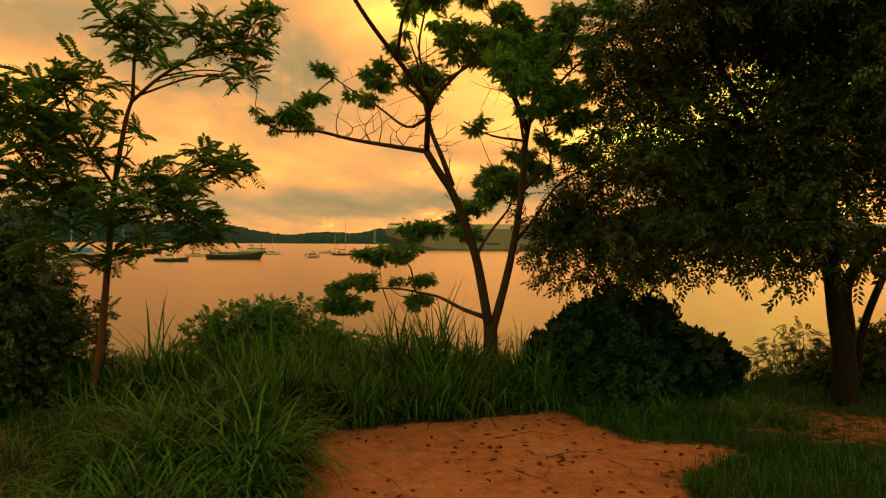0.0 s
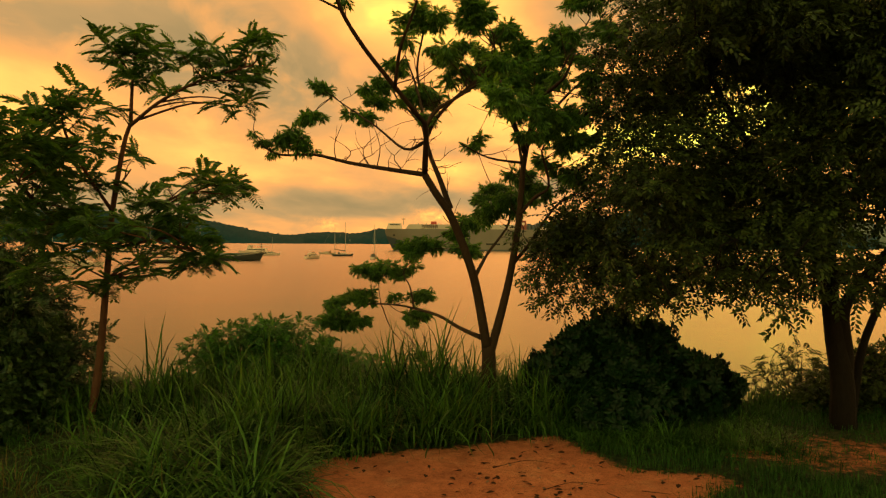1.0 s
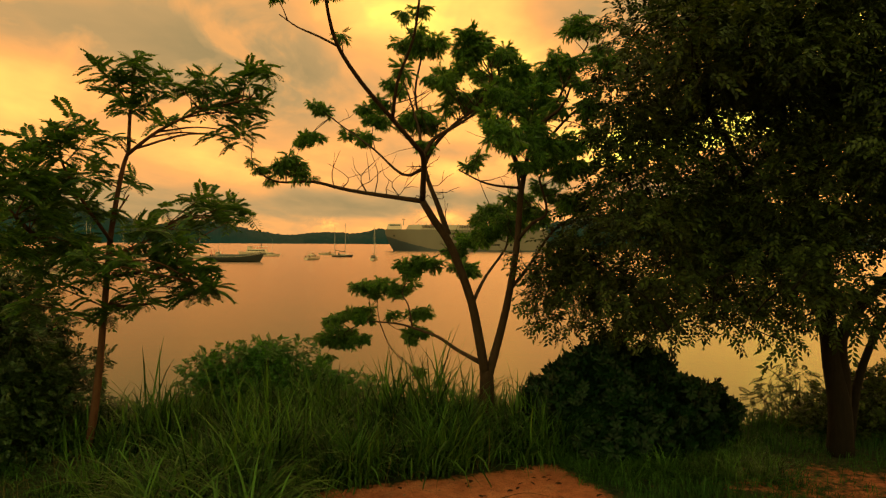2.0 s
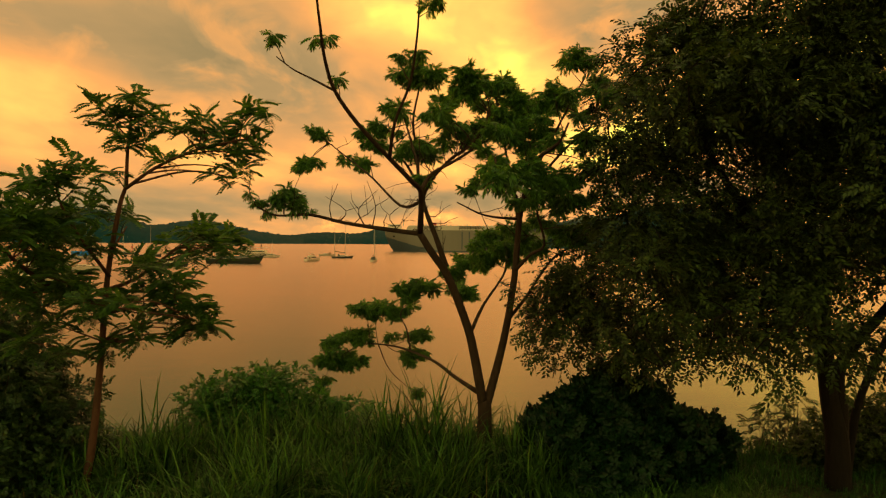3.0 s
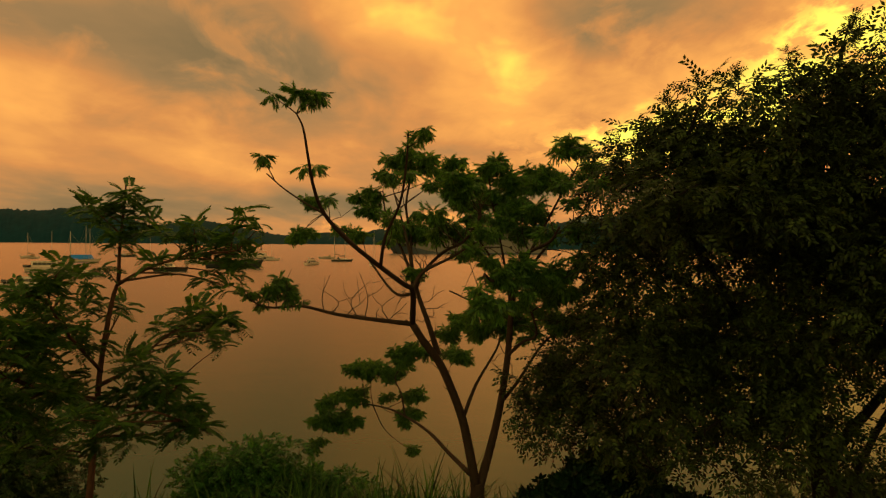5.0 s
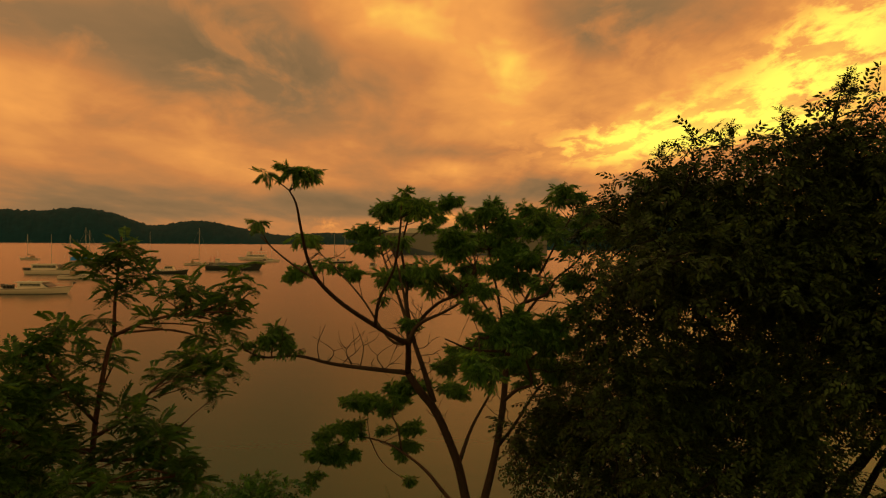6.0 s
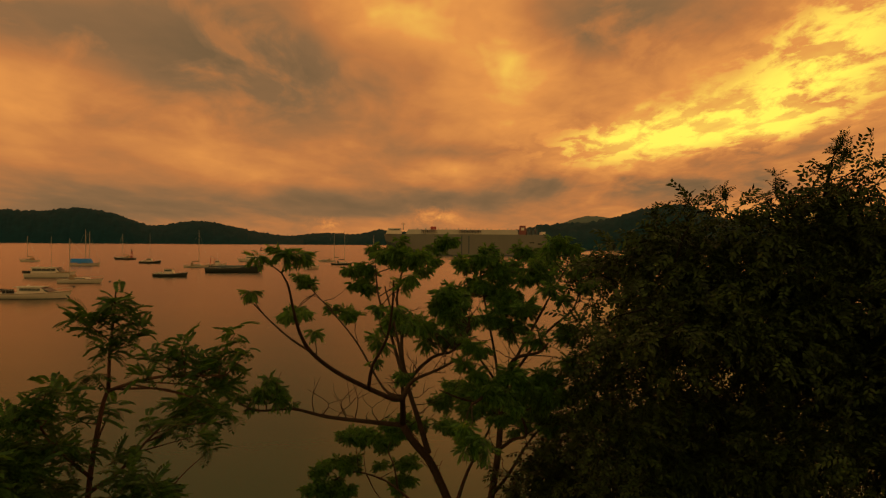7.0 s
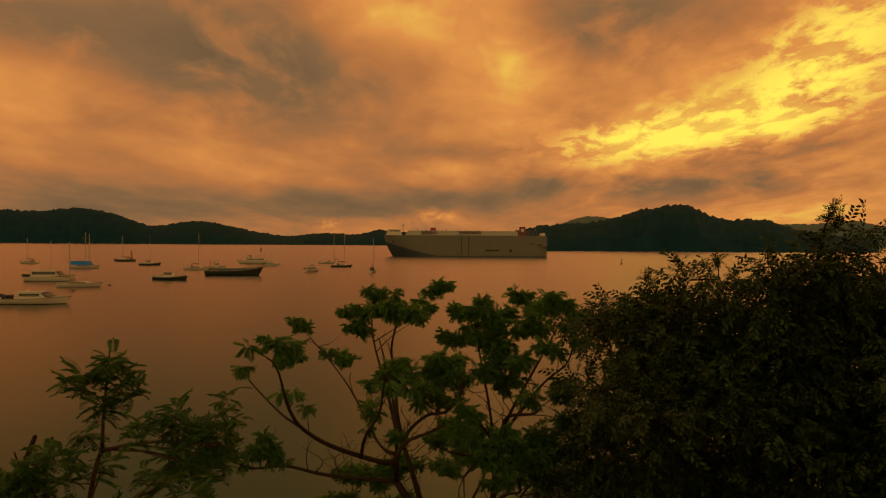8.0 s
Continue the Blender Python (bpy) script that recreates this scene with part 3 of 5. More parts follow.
    fronds([(-7.06, 12.60, 5.10), (-6.91, 13.40, 5.00), (-6.95, 11.80, 5.46), (-6.95, 11.20, 4.17), (-7.01, 12.80, 4.14), (-6.84, 10.60, 4.98)], 0.55, 27)
    fronds([(-6.44, 13.07, 7.60), (-5.97, 13.56, 7.81), (-5.78, 13.75, 7.42), (-4.53, 12.00, 7.04), (-6.05, 13.50, 6.84), (-4.15, 12.30, 7.22), (-3.31, 12.70, 7.42), (-3.74, 12.60, 6.85), (-3.44, 13.00, 6.82)], 0.42, 11)
    fronds([(-5.55, 16.30, 5.17), (-4.82, 16.30, 5.11), (-5.85, 16.40, 4.63), (-6.02, 14.60, 4.60), (-5.23, 14.10, 4.02), (-4.65, 13.60, 3.32), (-5.07, 11.30, 4.04), (-5.59, 13.10, 3.19)], 0.5, 14)
    fronds([(-6.34, 12.30, 5.46), (-6.96, 12.00, 5.96), (-6.32, 11.90, 4.32), (-6.66, 11.65, 4.73), (-5.69, 11.25, 4.04), (-6.78, 12.20, 6.06), (-6.46, 11.80, 5.19), (-6.85, 11.50, 5.30)], 0.5, 24)
    fronds([(-7.16, 12.50, 4.53), (-6.55, 12.50, 4.13), (-6.85, 12.50, 3.52), (-6.24, 12.50, 3.72), (-7.36, 12.50, 3.21), (-6.65, 12.50, 3.01), (-7.56, 12.50, 4.02), (-7.06, 12.50, 3.82)], 0.52, 20)
    fronds([(-5.55, 16.30, 5.20), (-4.89, 16.30, 5.07), (-5.82, 16.30, 4.71), (-5.18, 16.30, 4.84), (-4.62, 16.30, 4.85)], 0.70, 11)
    fronds([(-3.9, 12.5, 6.6), (-3.5, 12.6, 6.9), (-3.6, 12.8, 6.35), (-4.2, 12.7, 6.8)], 0.48, 11)
    tagged(part("twig_growth", twigs, BARK_RED, tree), kind="stuff")
    part("crown", crown, LEAF_FEATHER, tree, "mid-green feathered leaves")


def forked_tree():
    """The open tree with a forked trunk, bare twigs and tufts of leaves."""
    base = (1.14, 16.00, 0.00)
    base = (base[0], base[1], ground_height(base[0], base[1]) - 0.08)
    rng = np.random.default_rng(23)
    tree = thing("tree", base, "open forked tree with bare twigs and leaf tufts", "tree")
    twigs, crown = Soup(), Soup()

    def grow(pts, r0, r1, sides=7, name="bough"):
        return bough(tree, BARK_GREY, base, pts, r0, r1, sides, name)
    nodes = grow([base, (1.11, 16.00, 0.57), (1.11, 16.00, 1.23), (1.08, 16.00, 1.42)], 0.20, 0.15, 10, "trunk")
    left = grow([(1.08, 16.00, 1.29), (0.87, 15.70, 2.41), (0.68, 15.50, 3.18), (0.25, 15.10, 4.28), (-0.12, 14.80, 4.84), (-0.36, 14.70, 5.23)], 0.115, 0.075, 9)
    right = grow([(1.14, 16.00, 1.25), (1.41, 16.00, 2.27), (1.60, 15.90, 3.18), (1.75, 15.70, 4.33), (1.81, 15.50, 5.43), (1.90, 15.20, 6.15)], 0.110, 0.055, 9)
    nodes += left[4:] + right[4:]
    # the long level bough
    nodes += grow([(-0.34, 14.70, 5.23), (-1.13, 14.60, 5.33), (-1.94, 14.50, 5.45), (-2.65, 14.50, 5.61), (-3.33, 14.40, 5.59), (-3.72, 14.30, 5.77)], 0.058, 0.016)
    # the bough that climbs towards the clearing
    nodes += grow([(-0.36, 14.70, 5.26), (-0.31, 13.60, 6.00), (-0.45, 13.00, 6.17), (-0.84, 12.20, 6.54), (-1.27, 11.40, 6.97), (-1.56, 10.80, 7.38), (-1.64, 10.30, 7.75), (-1.63, 9.80, 8.14), (-1.64, 9.50, 8.50), (-1.71, 9.40, 8.68)], 0.066, 0.010)
    nodes += grow([(-1.57, 10.80, 7.39), (-1.91, 10.90, 7.58), (-2.29, 11.20, 7.81), (-2.62, 11.40, 8.07)], 0.022, 0.01, 6)
    nodes += grow([(-0.82, 12.20, 6.53), (-0.69, 11.60, 7.04), (-0.41, 11.00, 7.57), (-0.28, 10.40, 8.13), (-0.24, 10.10, 8.55)], 0.035, 0.012, 6)
    nodes += grow([(-0.31, 13.60, 6.06), (-0.10, 13.60, 6.39), (0.39, 13.40, 6.65), (0.87, 13.20, 6.95)], 0.05, 0.02)
    nodes += grow([(-0.33, 14.20, 5.89), (-0.13, 14.40, 6.34), (0.28, 14.20, 6.76), (0.70, 13.60, 7.00), (1.00, 13.20, 7.48)], 0.05, 0.02)
    nodes += grow([(-0.33, 14.40, 5.89), (-0.82, 15.40, 5.86), (-1.59, 17.00, 6.60), (-2.27, 18.00, 7.16), (-3.20, 19.00, 7.90)], 0.04, 0.012, 6)
    nodes += grow([(-0.33, 14.40, 5.81), (-0.44, 15.00, 6.70), (-0.64, 15.50, 7.44), (-0.86, 16.00, 8.09)], 0.04, 0.015, 6)
    nodes += grow([(1.73, 15.70, 4.40), (2.04, 15.20, 4.80), (2.28, 14.80, 5.02), (2.06, 14.40, 5.71)], 0.045, 0.022, 6)
    nodes += grow([(1.63, 15.90, 3.31), (2.02, 16.00, 3.77), (2.63, 16.20, 4.63), (3.26, 16.40, 5.05)], 0.05, 0.02, 6)
    nodes += grow([(0.74, 15.60, 2.99), (1.12, 17.00, 3.52), (1.81, 18.50, 4.37), (1.67, 19.50, 4.90)], 0.055, 0.018, 6)
    nodes += grow([(1.90, 15.20, 6.15), (1.97, 14.40, 6.70), (2.34, 13.50, 6.98), (2.42, 12.80, 7.26)], 0.055, 0.02, 6)
    nodes += grow([(1.86, 15.30, 5.80), (1.49, 14.20, 6.19), (1.17, 12.60, 6.27), (0.96, 11.40, 6.45)], 0.05, 0.02, 6)
    nodes += grow([(1.81, 15.50, 5.43), (1.68, 16.00, 6.56), (1.45, 16.40, 7.83), (1.31, 16.40, 8.76)], 0.04, 0.015, 6)
    # the low bough out over the water
    nodes += grow([(0.93, 16.10, 1.60), (0.45, 17.50, 1.66), (-0.07, 18.80, 1.82), (-0.75, 20.20, 1.87), (-1.40, 21.20, 1.89), (-2.36, 22.00, 1.82), (-2.98, 22.00, 1.51)], 0.062, 0.016, 7)
    nodes += grow([(-0.80, 20.30, 1.87), (-0.93, 20.50, 2.49), (-1.14, 21.00, 2.92), (-0.61, 20.60, 3.57)], 0.03, 0.012, 6)
    # the stem behind the crook, and the fan of boughs on the far stem
    nodes += grow([(0.19, 15.00, 4.54), (-0.04, 15.30, 5.19), (-0.27, 15.60, 5.78), (-0.44, 15.80, 6.51), (-0.48, 16.20, 7.12), (-0.58, 16.00, 7.82), (-0.41, 15.60, 8.59)], 0.07, 0.02, 7)
    nodes += grow([(1.87, 15.20, 6.08), (2.18, 15.20, 6.76), (2.53, 15.10, 7.43), (2.85, 15.00, 8.07), (3.17, 15.00, 8.64)], 0.045, 0.015, 6)
    nodes += grow([(1.86, 15.30, 5.89), (2.33, 15.40, 6.58), (2.90, 15.50, 7.22), (3.40, 15.50, 7.66), (3.56, 15.40, 8.40)], 0.04, 0.015, 6)
    nodes += grow([(1.83, 15.40, 5.76), (1.47, 14.80, 6.37), (1.07, 14.30, 6.94), (0.83, 14.10, 7.27)], 0.035, 0.014, 6)
    nodes += grow([(-0.31, 14.60, 6.12), (-0.74, 16.50, 6.87), (-1.23, 18.50, 7.65), (-1.46, 20.00, 8.43)], 0.045, 0.015, 6)
    nodes += grow([(1.82, 15.50, 5.58), (1.04, 15.20, 5.65), (0.42, 15.00, 5.92)], 0.035, 0.015, 6)
    leaf = feather(0.20, 5, 0.100, 0.0150, 0.8, 0.05, 0.80)

    def hang(spots):
        """Leaf tufts (x, y, z, radius), each on a twig from the nearest bough."""
        for x, y, z, r in spots:
            e = Vector((x, y, z)) - Vector(base)
            reach(twigs, nodes, e, rng, 0.016, near=True)
            if r < 0.30:
                dome_tuft(crown, rng, e, r, leaf)
                continue
            # broad tufts break up into a few smaller ones
            for k in range(4):
                a = 1.57 * k + rng.uniform(-0.5, 0.5)
                near = e + Vector((math.cos(a), math.sin(a), rng.uniform(-0.8, 0.8))) * r * rng.uniform(0.35, 0.62)
                twigs.tube([e - Vector((0, 0, 0.1)), near], [0.008, 0.004], 4)
                dome_tuft(crown, rng, near, r * rng.uniform(0.52, 0.72), leaf)
    # the bough that climbs towards the clearing
    hang([(-1.99, 9.30, 8.87, 0.14), (-1.62, 9.40, 8.85, 0.24), (-1.42, 9.30, 8.89, 0.14), (-2.58, 11.00, 8.26, 0.17), (-1.79, 10.30, 8.01, 0.12), (-1.61, 10.30, 8.03, 0.12), (-1.59, 11.10, 7.63, 0.15), (0.02, 10.15, 8.54, 0.18), (-0.09, 10.20, 8.44, 0.12), (-0.54, 11.20, 8.02, 0.18), (-0.26, 11.00, 8.01, 0.18), (-0.65, 12.20, 7.29, 0.22), (-0.75, 12.30, 6.95, 0.16)])
    # tufts far back
    hang([(-3.32, 19.10, 8.00, 0.34), (-3.54, 18.80, 7.12, 0.37), (-3.84, 18.80, 7.02, 0.18), (-1.35, 20.00, 8.79, 0.39), (-1.75, 20.00, 8.23, 0.39), (-2.22, 20.50, 8.15, 0.30), (-1.83, 20.00, 7.70, 0.42), (-2.10, 18.90, 7.19, 0.37), (-2.48, 18.90, 7.24, 0.22)])
    # middle crown
    hang([(-0.70, 15.60, 8.78, 0.35), (-0.13, 15.50, 8.74, 0.35), (-0.45, 15.60, 8.97, 0.30), (0.03, 13.40, 7.42, 0.28), (-0.21, 13.40, 7.50, 0.17), (-0.46, 16.30, 7.12, 0.48), (-0.86, 16.30, 6.99, 0.26), (0.45, 12.80, 8.08, 0.29), (0.71, 12.80, 7.93, 0.31), (0.35, 12.90, 7.84, 0.25), (0.56, 12.80, 7.72, 0.25), (-0.26, 14.20, 6.29, 0.21), (-0.37, 14.20, 6.40, 0.14), (0.31, 14.00, 7.28, 0.30), (0.65, 14.00, 7.14, 0.30), (0.96, 14.50, 7.48, 0.31), (0.14, 14.00, 7.03, 0.20), (0.95, 20.30, 6.67, 0.36)])
    # right crown
    hang([(1.52, 16.40, 8.74, 0.37), (1.32, 16.40, 8.54, 0.29), (1.79, 16.40, 8.48, 0.37), (1.52, 16.30, 8.06, 0.37), (1.91, 16.30, 8.20, 0.26), (2.92, 15.00, 9.06, 0.29), (3.23, 15.00, 8.94, 0.29), (2.80, 15.00, 8.82, 0.27), (3.50, 15.40, 8.59, 0.30), (2.59, 16.00, 8.55, 0.34), (2.79, 16.00, 8.23, 0.36), (2.43, 16.20, 8.25, 0.29), (2.00, 15.90, 7.69, 0.44), (2.38, 15.80, 7.49, 0.33), (1.58, 15.50, 7.33, 0.35), (1.09, 13.00, 7.06, 0.32), (2.10, 15.60, 7.09, 0.35), (0.90, 13.20, 6.76, 0.21), (3.15, 15.50, 7.78, 0.25), (3.28, 15.50, 7.16, 0.25)])
    hang([(0.54, 19.00, 8.98, 0.40), (0.19, 18.00, 8.66, 0.32), (1.04, 17.50, 8.54, 0.37), (2.81, 19.00, 8.87, 0.43), (3.11, 18.00, 8.58, 0.38), (2.24, 18.00, 8.33, 0.41), (1.26, 17.50, 8.00, 0.37), (1.85, 17.00, 7.81, 0.39), (0.76, 17.50, 7.85, 0.34), (-0.02, 17.50, 8.39, 0.26)])
    hang([(2.74, 14.50, 8.07, 0.28), (3.10, 14.50, 7.25, 0.31), (2.42, 14.20, 7.08, 0.28), (3.19, 14.30, 6.59, 0.28), (2.57, 14.00, 6.21, 0.30), (3.51, 14.80, 8.15, 0.26), (1.96, 13.60, 6.21, 0.29), (2.27, 15.00, 7.63, 0.29)])
    # lower right crown
    hang([(1.02, 10.60, 5.92, 0.29), (0.86, 10.80, 6.14, 0.23), (1.47, 13.00, 6.33, 0.36), (1.22, 13.20, 6.55, 0.30), (1.90, 13.50, 6.40, 0.37), (2.20, 14.00, 6.02, 0.39), (2.65, 14.00, 6.25, 0.34), (2.61, 14.40, 5.78, 0.37), (3.09, 14.50, 5.90, 0.28), (2.65, 15.00, 5.29, 0.37), (3.15, 15.40, 5.08, 0.28), (2.22, 15.00, 5.47, 0.29), (1.68, 13.00, 5.91, 0.30)])
    # inner
    hang([(0.76, 22.00, 4.31, 0.55), (0.49, 22.00, 3.95, 0.35), (0.73, 20.70, 3.57, 0.48), (1.44, 18.80, 4.94, 0.59), (1.83, 18.00, 4.77, 0.49), (1.21, 18.80, 4.48, 0.41), (1.96, 16.50, 5.14, 0.46), (2.30, 16.00, 4.91, 0.31)])
    # low bough
    hang([(-0.45, 20.60, 3.82, 0.48), (-0.90, 20.60, 3.57, 0.43), (-2.30, 22.20, 2.83, 0.52), (-1.86, 22.00, 2.98, 0.38), (-1.26, 21.60, 2.83, 0.51), (-2.36, 22.00, 2.05, 0.42), (-3.15, 21.90, 1.79, 0.60), (-2.70, 21.90, 1.35, 0.56), (-3.47, 21.70, 1.30, 0.45), (-3.59, 21.40, 0.66, 0.36), (-0.69, 23.00, 0.00, 0.29), (-0.66, 22.00, 2.06, 0.47), (-0.83, 22.00, 1.43, 0.47), (-1.45, 21.80, 2.00, 0.27)])
    # level bough
    hang([(-3.18, 14.60, 6.04, 0.31), (-3.33, 14.50, 5.80, 0.28), (-3.00, 14.60, 5.75, 0.26), (-2.68, 14.50, 5.65, 0.16), (-3.71, 14.40, 5.86, 0.19), (-3.86, 14.30, 5.98, 0.12), (-3.48, 14.40, 5.61, 0.16)])
    # bare twigs
    grow([(-3.66, 14.30, 5.81), (-3.86, 14.30, 6.06), (-3.84, 14.30, 6.35), (-3.87, 14.30, 6.70)], 0.012, 0.006, 5, "dead_twig")
    for u, lean, h in ((-0.85, 0.32, 0.62), (-1.35, -0.12, 0.95), (-1.52, 0.28, 0.75), (-2.05, -0.3, 0.55), (-2.2, 0.12, 0.8)):
        p = Vector((u, 14.55, 5.36 - 0.1 * (u + 1.1))) - Vector(base)
        q = p + Vector((-lean * 0.45, 0.05, h * 0.45))
        twigs.tube(smooth_line([p, q, p + Vector((lean, rng.normal(0, 0.1), h))], 3), [0.013 - 0.0015 * k for k in range(7)], 4)
        twigs.tube(smooth_line([q, q + Vector((0.15 - lean, 0, 0.16)), q + Vector((0.22 - lean * 1.4, 0, 0.4))], 3), [0.007 - 0.0007 * k for k in range(7)], 4)
    ups = [p for p in nodes if 3.5 < p.z < 7.8 and p.y > -3.0]
    for i in range(120):
        p = ups[rng.integers(len(ups))]
        d = Vector((rng.normal(0, 0.6), rng.normal(0, 0.6), rng.uniform(-0.1, 1.0))).normalized() * rng.uniform(0.25, 0.95)
        line = [p]
        for k in range(4):
            line.append(line[-1] + d * 0.25 + Vector((rng.normal(0, 0.05), rng.normal(0, 0.05), rng.normal(0.01, 0.05))))
        twigs.tube(line, [0.011 - 0.007 * k / 4 for k in range(5)], 4)
        fork = line[2] + d.cross(Vector((rng.normal(), rng.normal(), rng.normal()))) * 0.35 + d * 0.25
        twigs.tube([line[2], line[2].lerp(fork, 0.5) + Vector((0, 0, 0.03)), fork], [0.007, 0.005, 0.003], 4)
    tagged(part("twig_growth", twigs, BARK_GREY, tree), kind="stuff")
    part("crown", crown, LEAF_TUFT, tree, "drooping tufts of green leaves")


def clump_crown(crown, rng, centres, radii, template, density, inner=0.35):
    """Leaf clumps: a shell of sprays round each centre."""
    for c, r in zip(centres, radii):
        count = int(density * r * r)
        d = sphere_dirs(rng, count)
        locs = np.array(c) + d * (rng.uniform(inner, 1.0, count)[:, None] ** 0.6) * r * np.array((1.15, 1.15, 0.72))
        out = d * np.array((1, 1, 0.45)) + rng.normal(0, 0.35, (count, 3)) + np.array((0, 0, -0.15))
        scatter_leaves(crown, template, locs, out, rng, 0.7, 1.3, 0.5)


def shade_tree():
    """The big dense tree with low boughs."""
    base = (8.3, 14.3, ground_height(8.3, 14.3) - 0.1)
    rng = np.random.default_rng(5)
    tree = thing("tree", base, "large dense dark tree with low spreading boughs", "tree")
    twigs, crown = Soup(), Soup()
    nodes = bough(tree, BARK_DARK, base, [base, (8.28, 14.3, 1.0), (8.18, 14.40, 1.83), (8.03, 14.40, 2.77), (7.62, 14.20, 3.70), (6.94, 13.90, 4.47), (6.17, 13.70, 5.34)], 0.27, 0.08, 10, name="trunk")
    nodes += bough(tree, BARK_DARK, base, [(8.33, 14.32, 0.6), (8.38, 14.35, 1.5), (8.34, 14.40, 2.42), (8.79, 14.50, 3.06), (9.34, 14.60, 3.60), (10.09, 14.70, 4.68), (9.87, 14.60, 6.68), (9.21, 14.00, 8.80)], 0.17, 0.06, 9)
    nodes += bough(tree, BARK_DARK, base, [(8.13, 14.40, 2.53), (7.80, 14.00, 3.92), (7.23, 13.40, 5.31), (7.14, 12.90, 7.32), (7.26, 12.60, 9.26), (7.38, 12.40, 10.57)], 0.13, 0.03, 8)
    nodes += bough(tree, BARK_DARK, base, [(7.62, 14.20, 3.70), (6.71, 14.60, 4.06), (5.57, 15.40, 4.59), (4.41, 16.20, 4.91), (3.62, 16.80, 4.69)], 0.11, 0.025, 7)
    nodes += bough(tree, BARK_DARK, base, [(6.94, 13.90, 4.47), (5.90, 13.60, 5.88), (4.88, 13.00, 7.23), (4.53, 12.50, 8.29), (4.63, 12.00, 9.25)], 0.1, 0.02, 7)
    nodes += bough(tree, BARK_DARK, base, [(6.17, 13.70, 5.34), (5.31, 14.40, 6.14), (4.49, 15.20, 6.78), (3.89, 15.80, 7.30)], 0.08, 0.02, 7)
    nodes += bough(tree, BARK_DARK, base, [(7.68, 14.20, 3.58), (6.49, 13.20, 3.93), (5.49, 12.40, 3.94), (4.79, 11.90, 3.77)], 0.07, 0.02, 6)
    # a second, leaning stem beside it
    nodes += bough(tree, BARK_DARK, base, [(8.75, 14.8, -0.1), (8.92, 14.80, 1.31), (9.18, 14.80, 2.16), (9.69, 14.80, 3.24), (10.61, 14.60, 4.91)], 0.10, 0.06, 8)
    leaf = spray(0.40, 11, 0.130, 0.028, rng)
    shells = [
        ((7.4, 13.8, 6.2), (4.2, 3.4, 3.2), 76, 0.86),
        ((5.2, 15.8, 4.9), (2.2, 2.2, 2.5), 38, 0.62),
        ((4.2, 13.6, 4.0), (1.4, 1.4, 1.7), 24, 0.50),
        ((5.65, 12.6, 8.0), (1.5, 1.2, 1.5), 42, 0.55),
        ((7.3, 12.7, 9.0), (1.3, 1.2, 1.0), 14, 0.55),
        ((7.9, 13.6, 6.8), (1.7, 1.2, 1.5), 44, 0.62),
        ((4.8, 13.8, 6.0), (1.5, 1.2, 1.6), 62, 0.50),
        ((3.2, 15.4, 3.5), (1.05, 1.0, 1.3), 44, 0.40),
        ((10.5, 13.8, 6.9), (3.2, 3.2, 2.9), 48, 0.95),
        ((6.9, 12.1, 3.7), (2.6, 1.2, 1.1), 24, 0.5),
        ((10.9, 13.6, 4.4), (2.0, 2.0, 1.6), 16, 0.75),
        ((5.3, 13.2, 8.4), (1.0, 1.0, 1.0), 24, 0.48),
        ((7.6, 12.4, 9.8), (0.9, 0.8, 0.8), 16, 0.45),
        ((9.0, 12.6, 9.5), (1.2, 1.0, 0.9), 18, 0.5),
        ((7.4, 12.9, 4.7), (1.6, 1.0, 0.8), 18, 0.5),
        # out-of-view reach of the crown, added to shade the right side
        ((11.0, 10.6, 6.6), (3.2, 2.4, 2.8), 40, 1.0),
        ((4.7, 16.4, 8.0), (1.0, 0.9, 1.0), 24, 0.45),
    ]
    centres, radii = [], []

    def crest(x):
        """Height of the crown's outline, stepping up from its tip to its top."""
        return float(np.interp(x, (2.5, 3.6, 4.3, 5.0, 6.0, 7.2, 7.7, 8.2, 9.0, 12.0), (8.0, 8.95, 9.6, 9.9, 10.05, 10.45, 10.6, 9.9, 9.6, 9.8)))
    for c, r, count, size in shells:
        d = sphere_dirs(rng, count, -0.9)
        k = rng.uniform(0.25, 1.0, count)[:, None] ** 0.45
        for p in np.array(c) + d * k * np.array(r):
            gap = math.hypot(p[0] - 6.0, p[2] - 6.5) < 0.46 or math.hypot(p[0] - 5.0, p[2] - 5.6) < 0.5 or math.hypot(p[0] - 4.6, p[2] - 7.0) < 0.4
            thin = p[2] < 5.8 and rng.random() < 0.15
            floor = 2.6 if p[0] < 5.2 else 3.3 if p[0] < 7.2 else 4.3
            if p[2] > floor and not gap and not thin:
                radii.append(size * rng.uniform(0.6, 1.15))
                p[2] = min(p[2], crest(p[0]) - 0.40 - 0.75 * radii[-1])
                centres.append(p - np.array(base))
    # small ragged clumps along the crest and the near side
    for i in range(34):
        x = 3.5 + 6.0 * i / 33
        p = np.array((x, 13.4 - 1.4 * min(1, (x - 3.5) / 2.5) + rng.normal(0, 0.25), 0))
        radii.append(rng.uniform(0.26, 0.44))
        p[2] = crest(x) - 0.12 - 0.7 * radii[-1] + rng.normal(0, 0.12)
        centres.append(p - np.array(base))
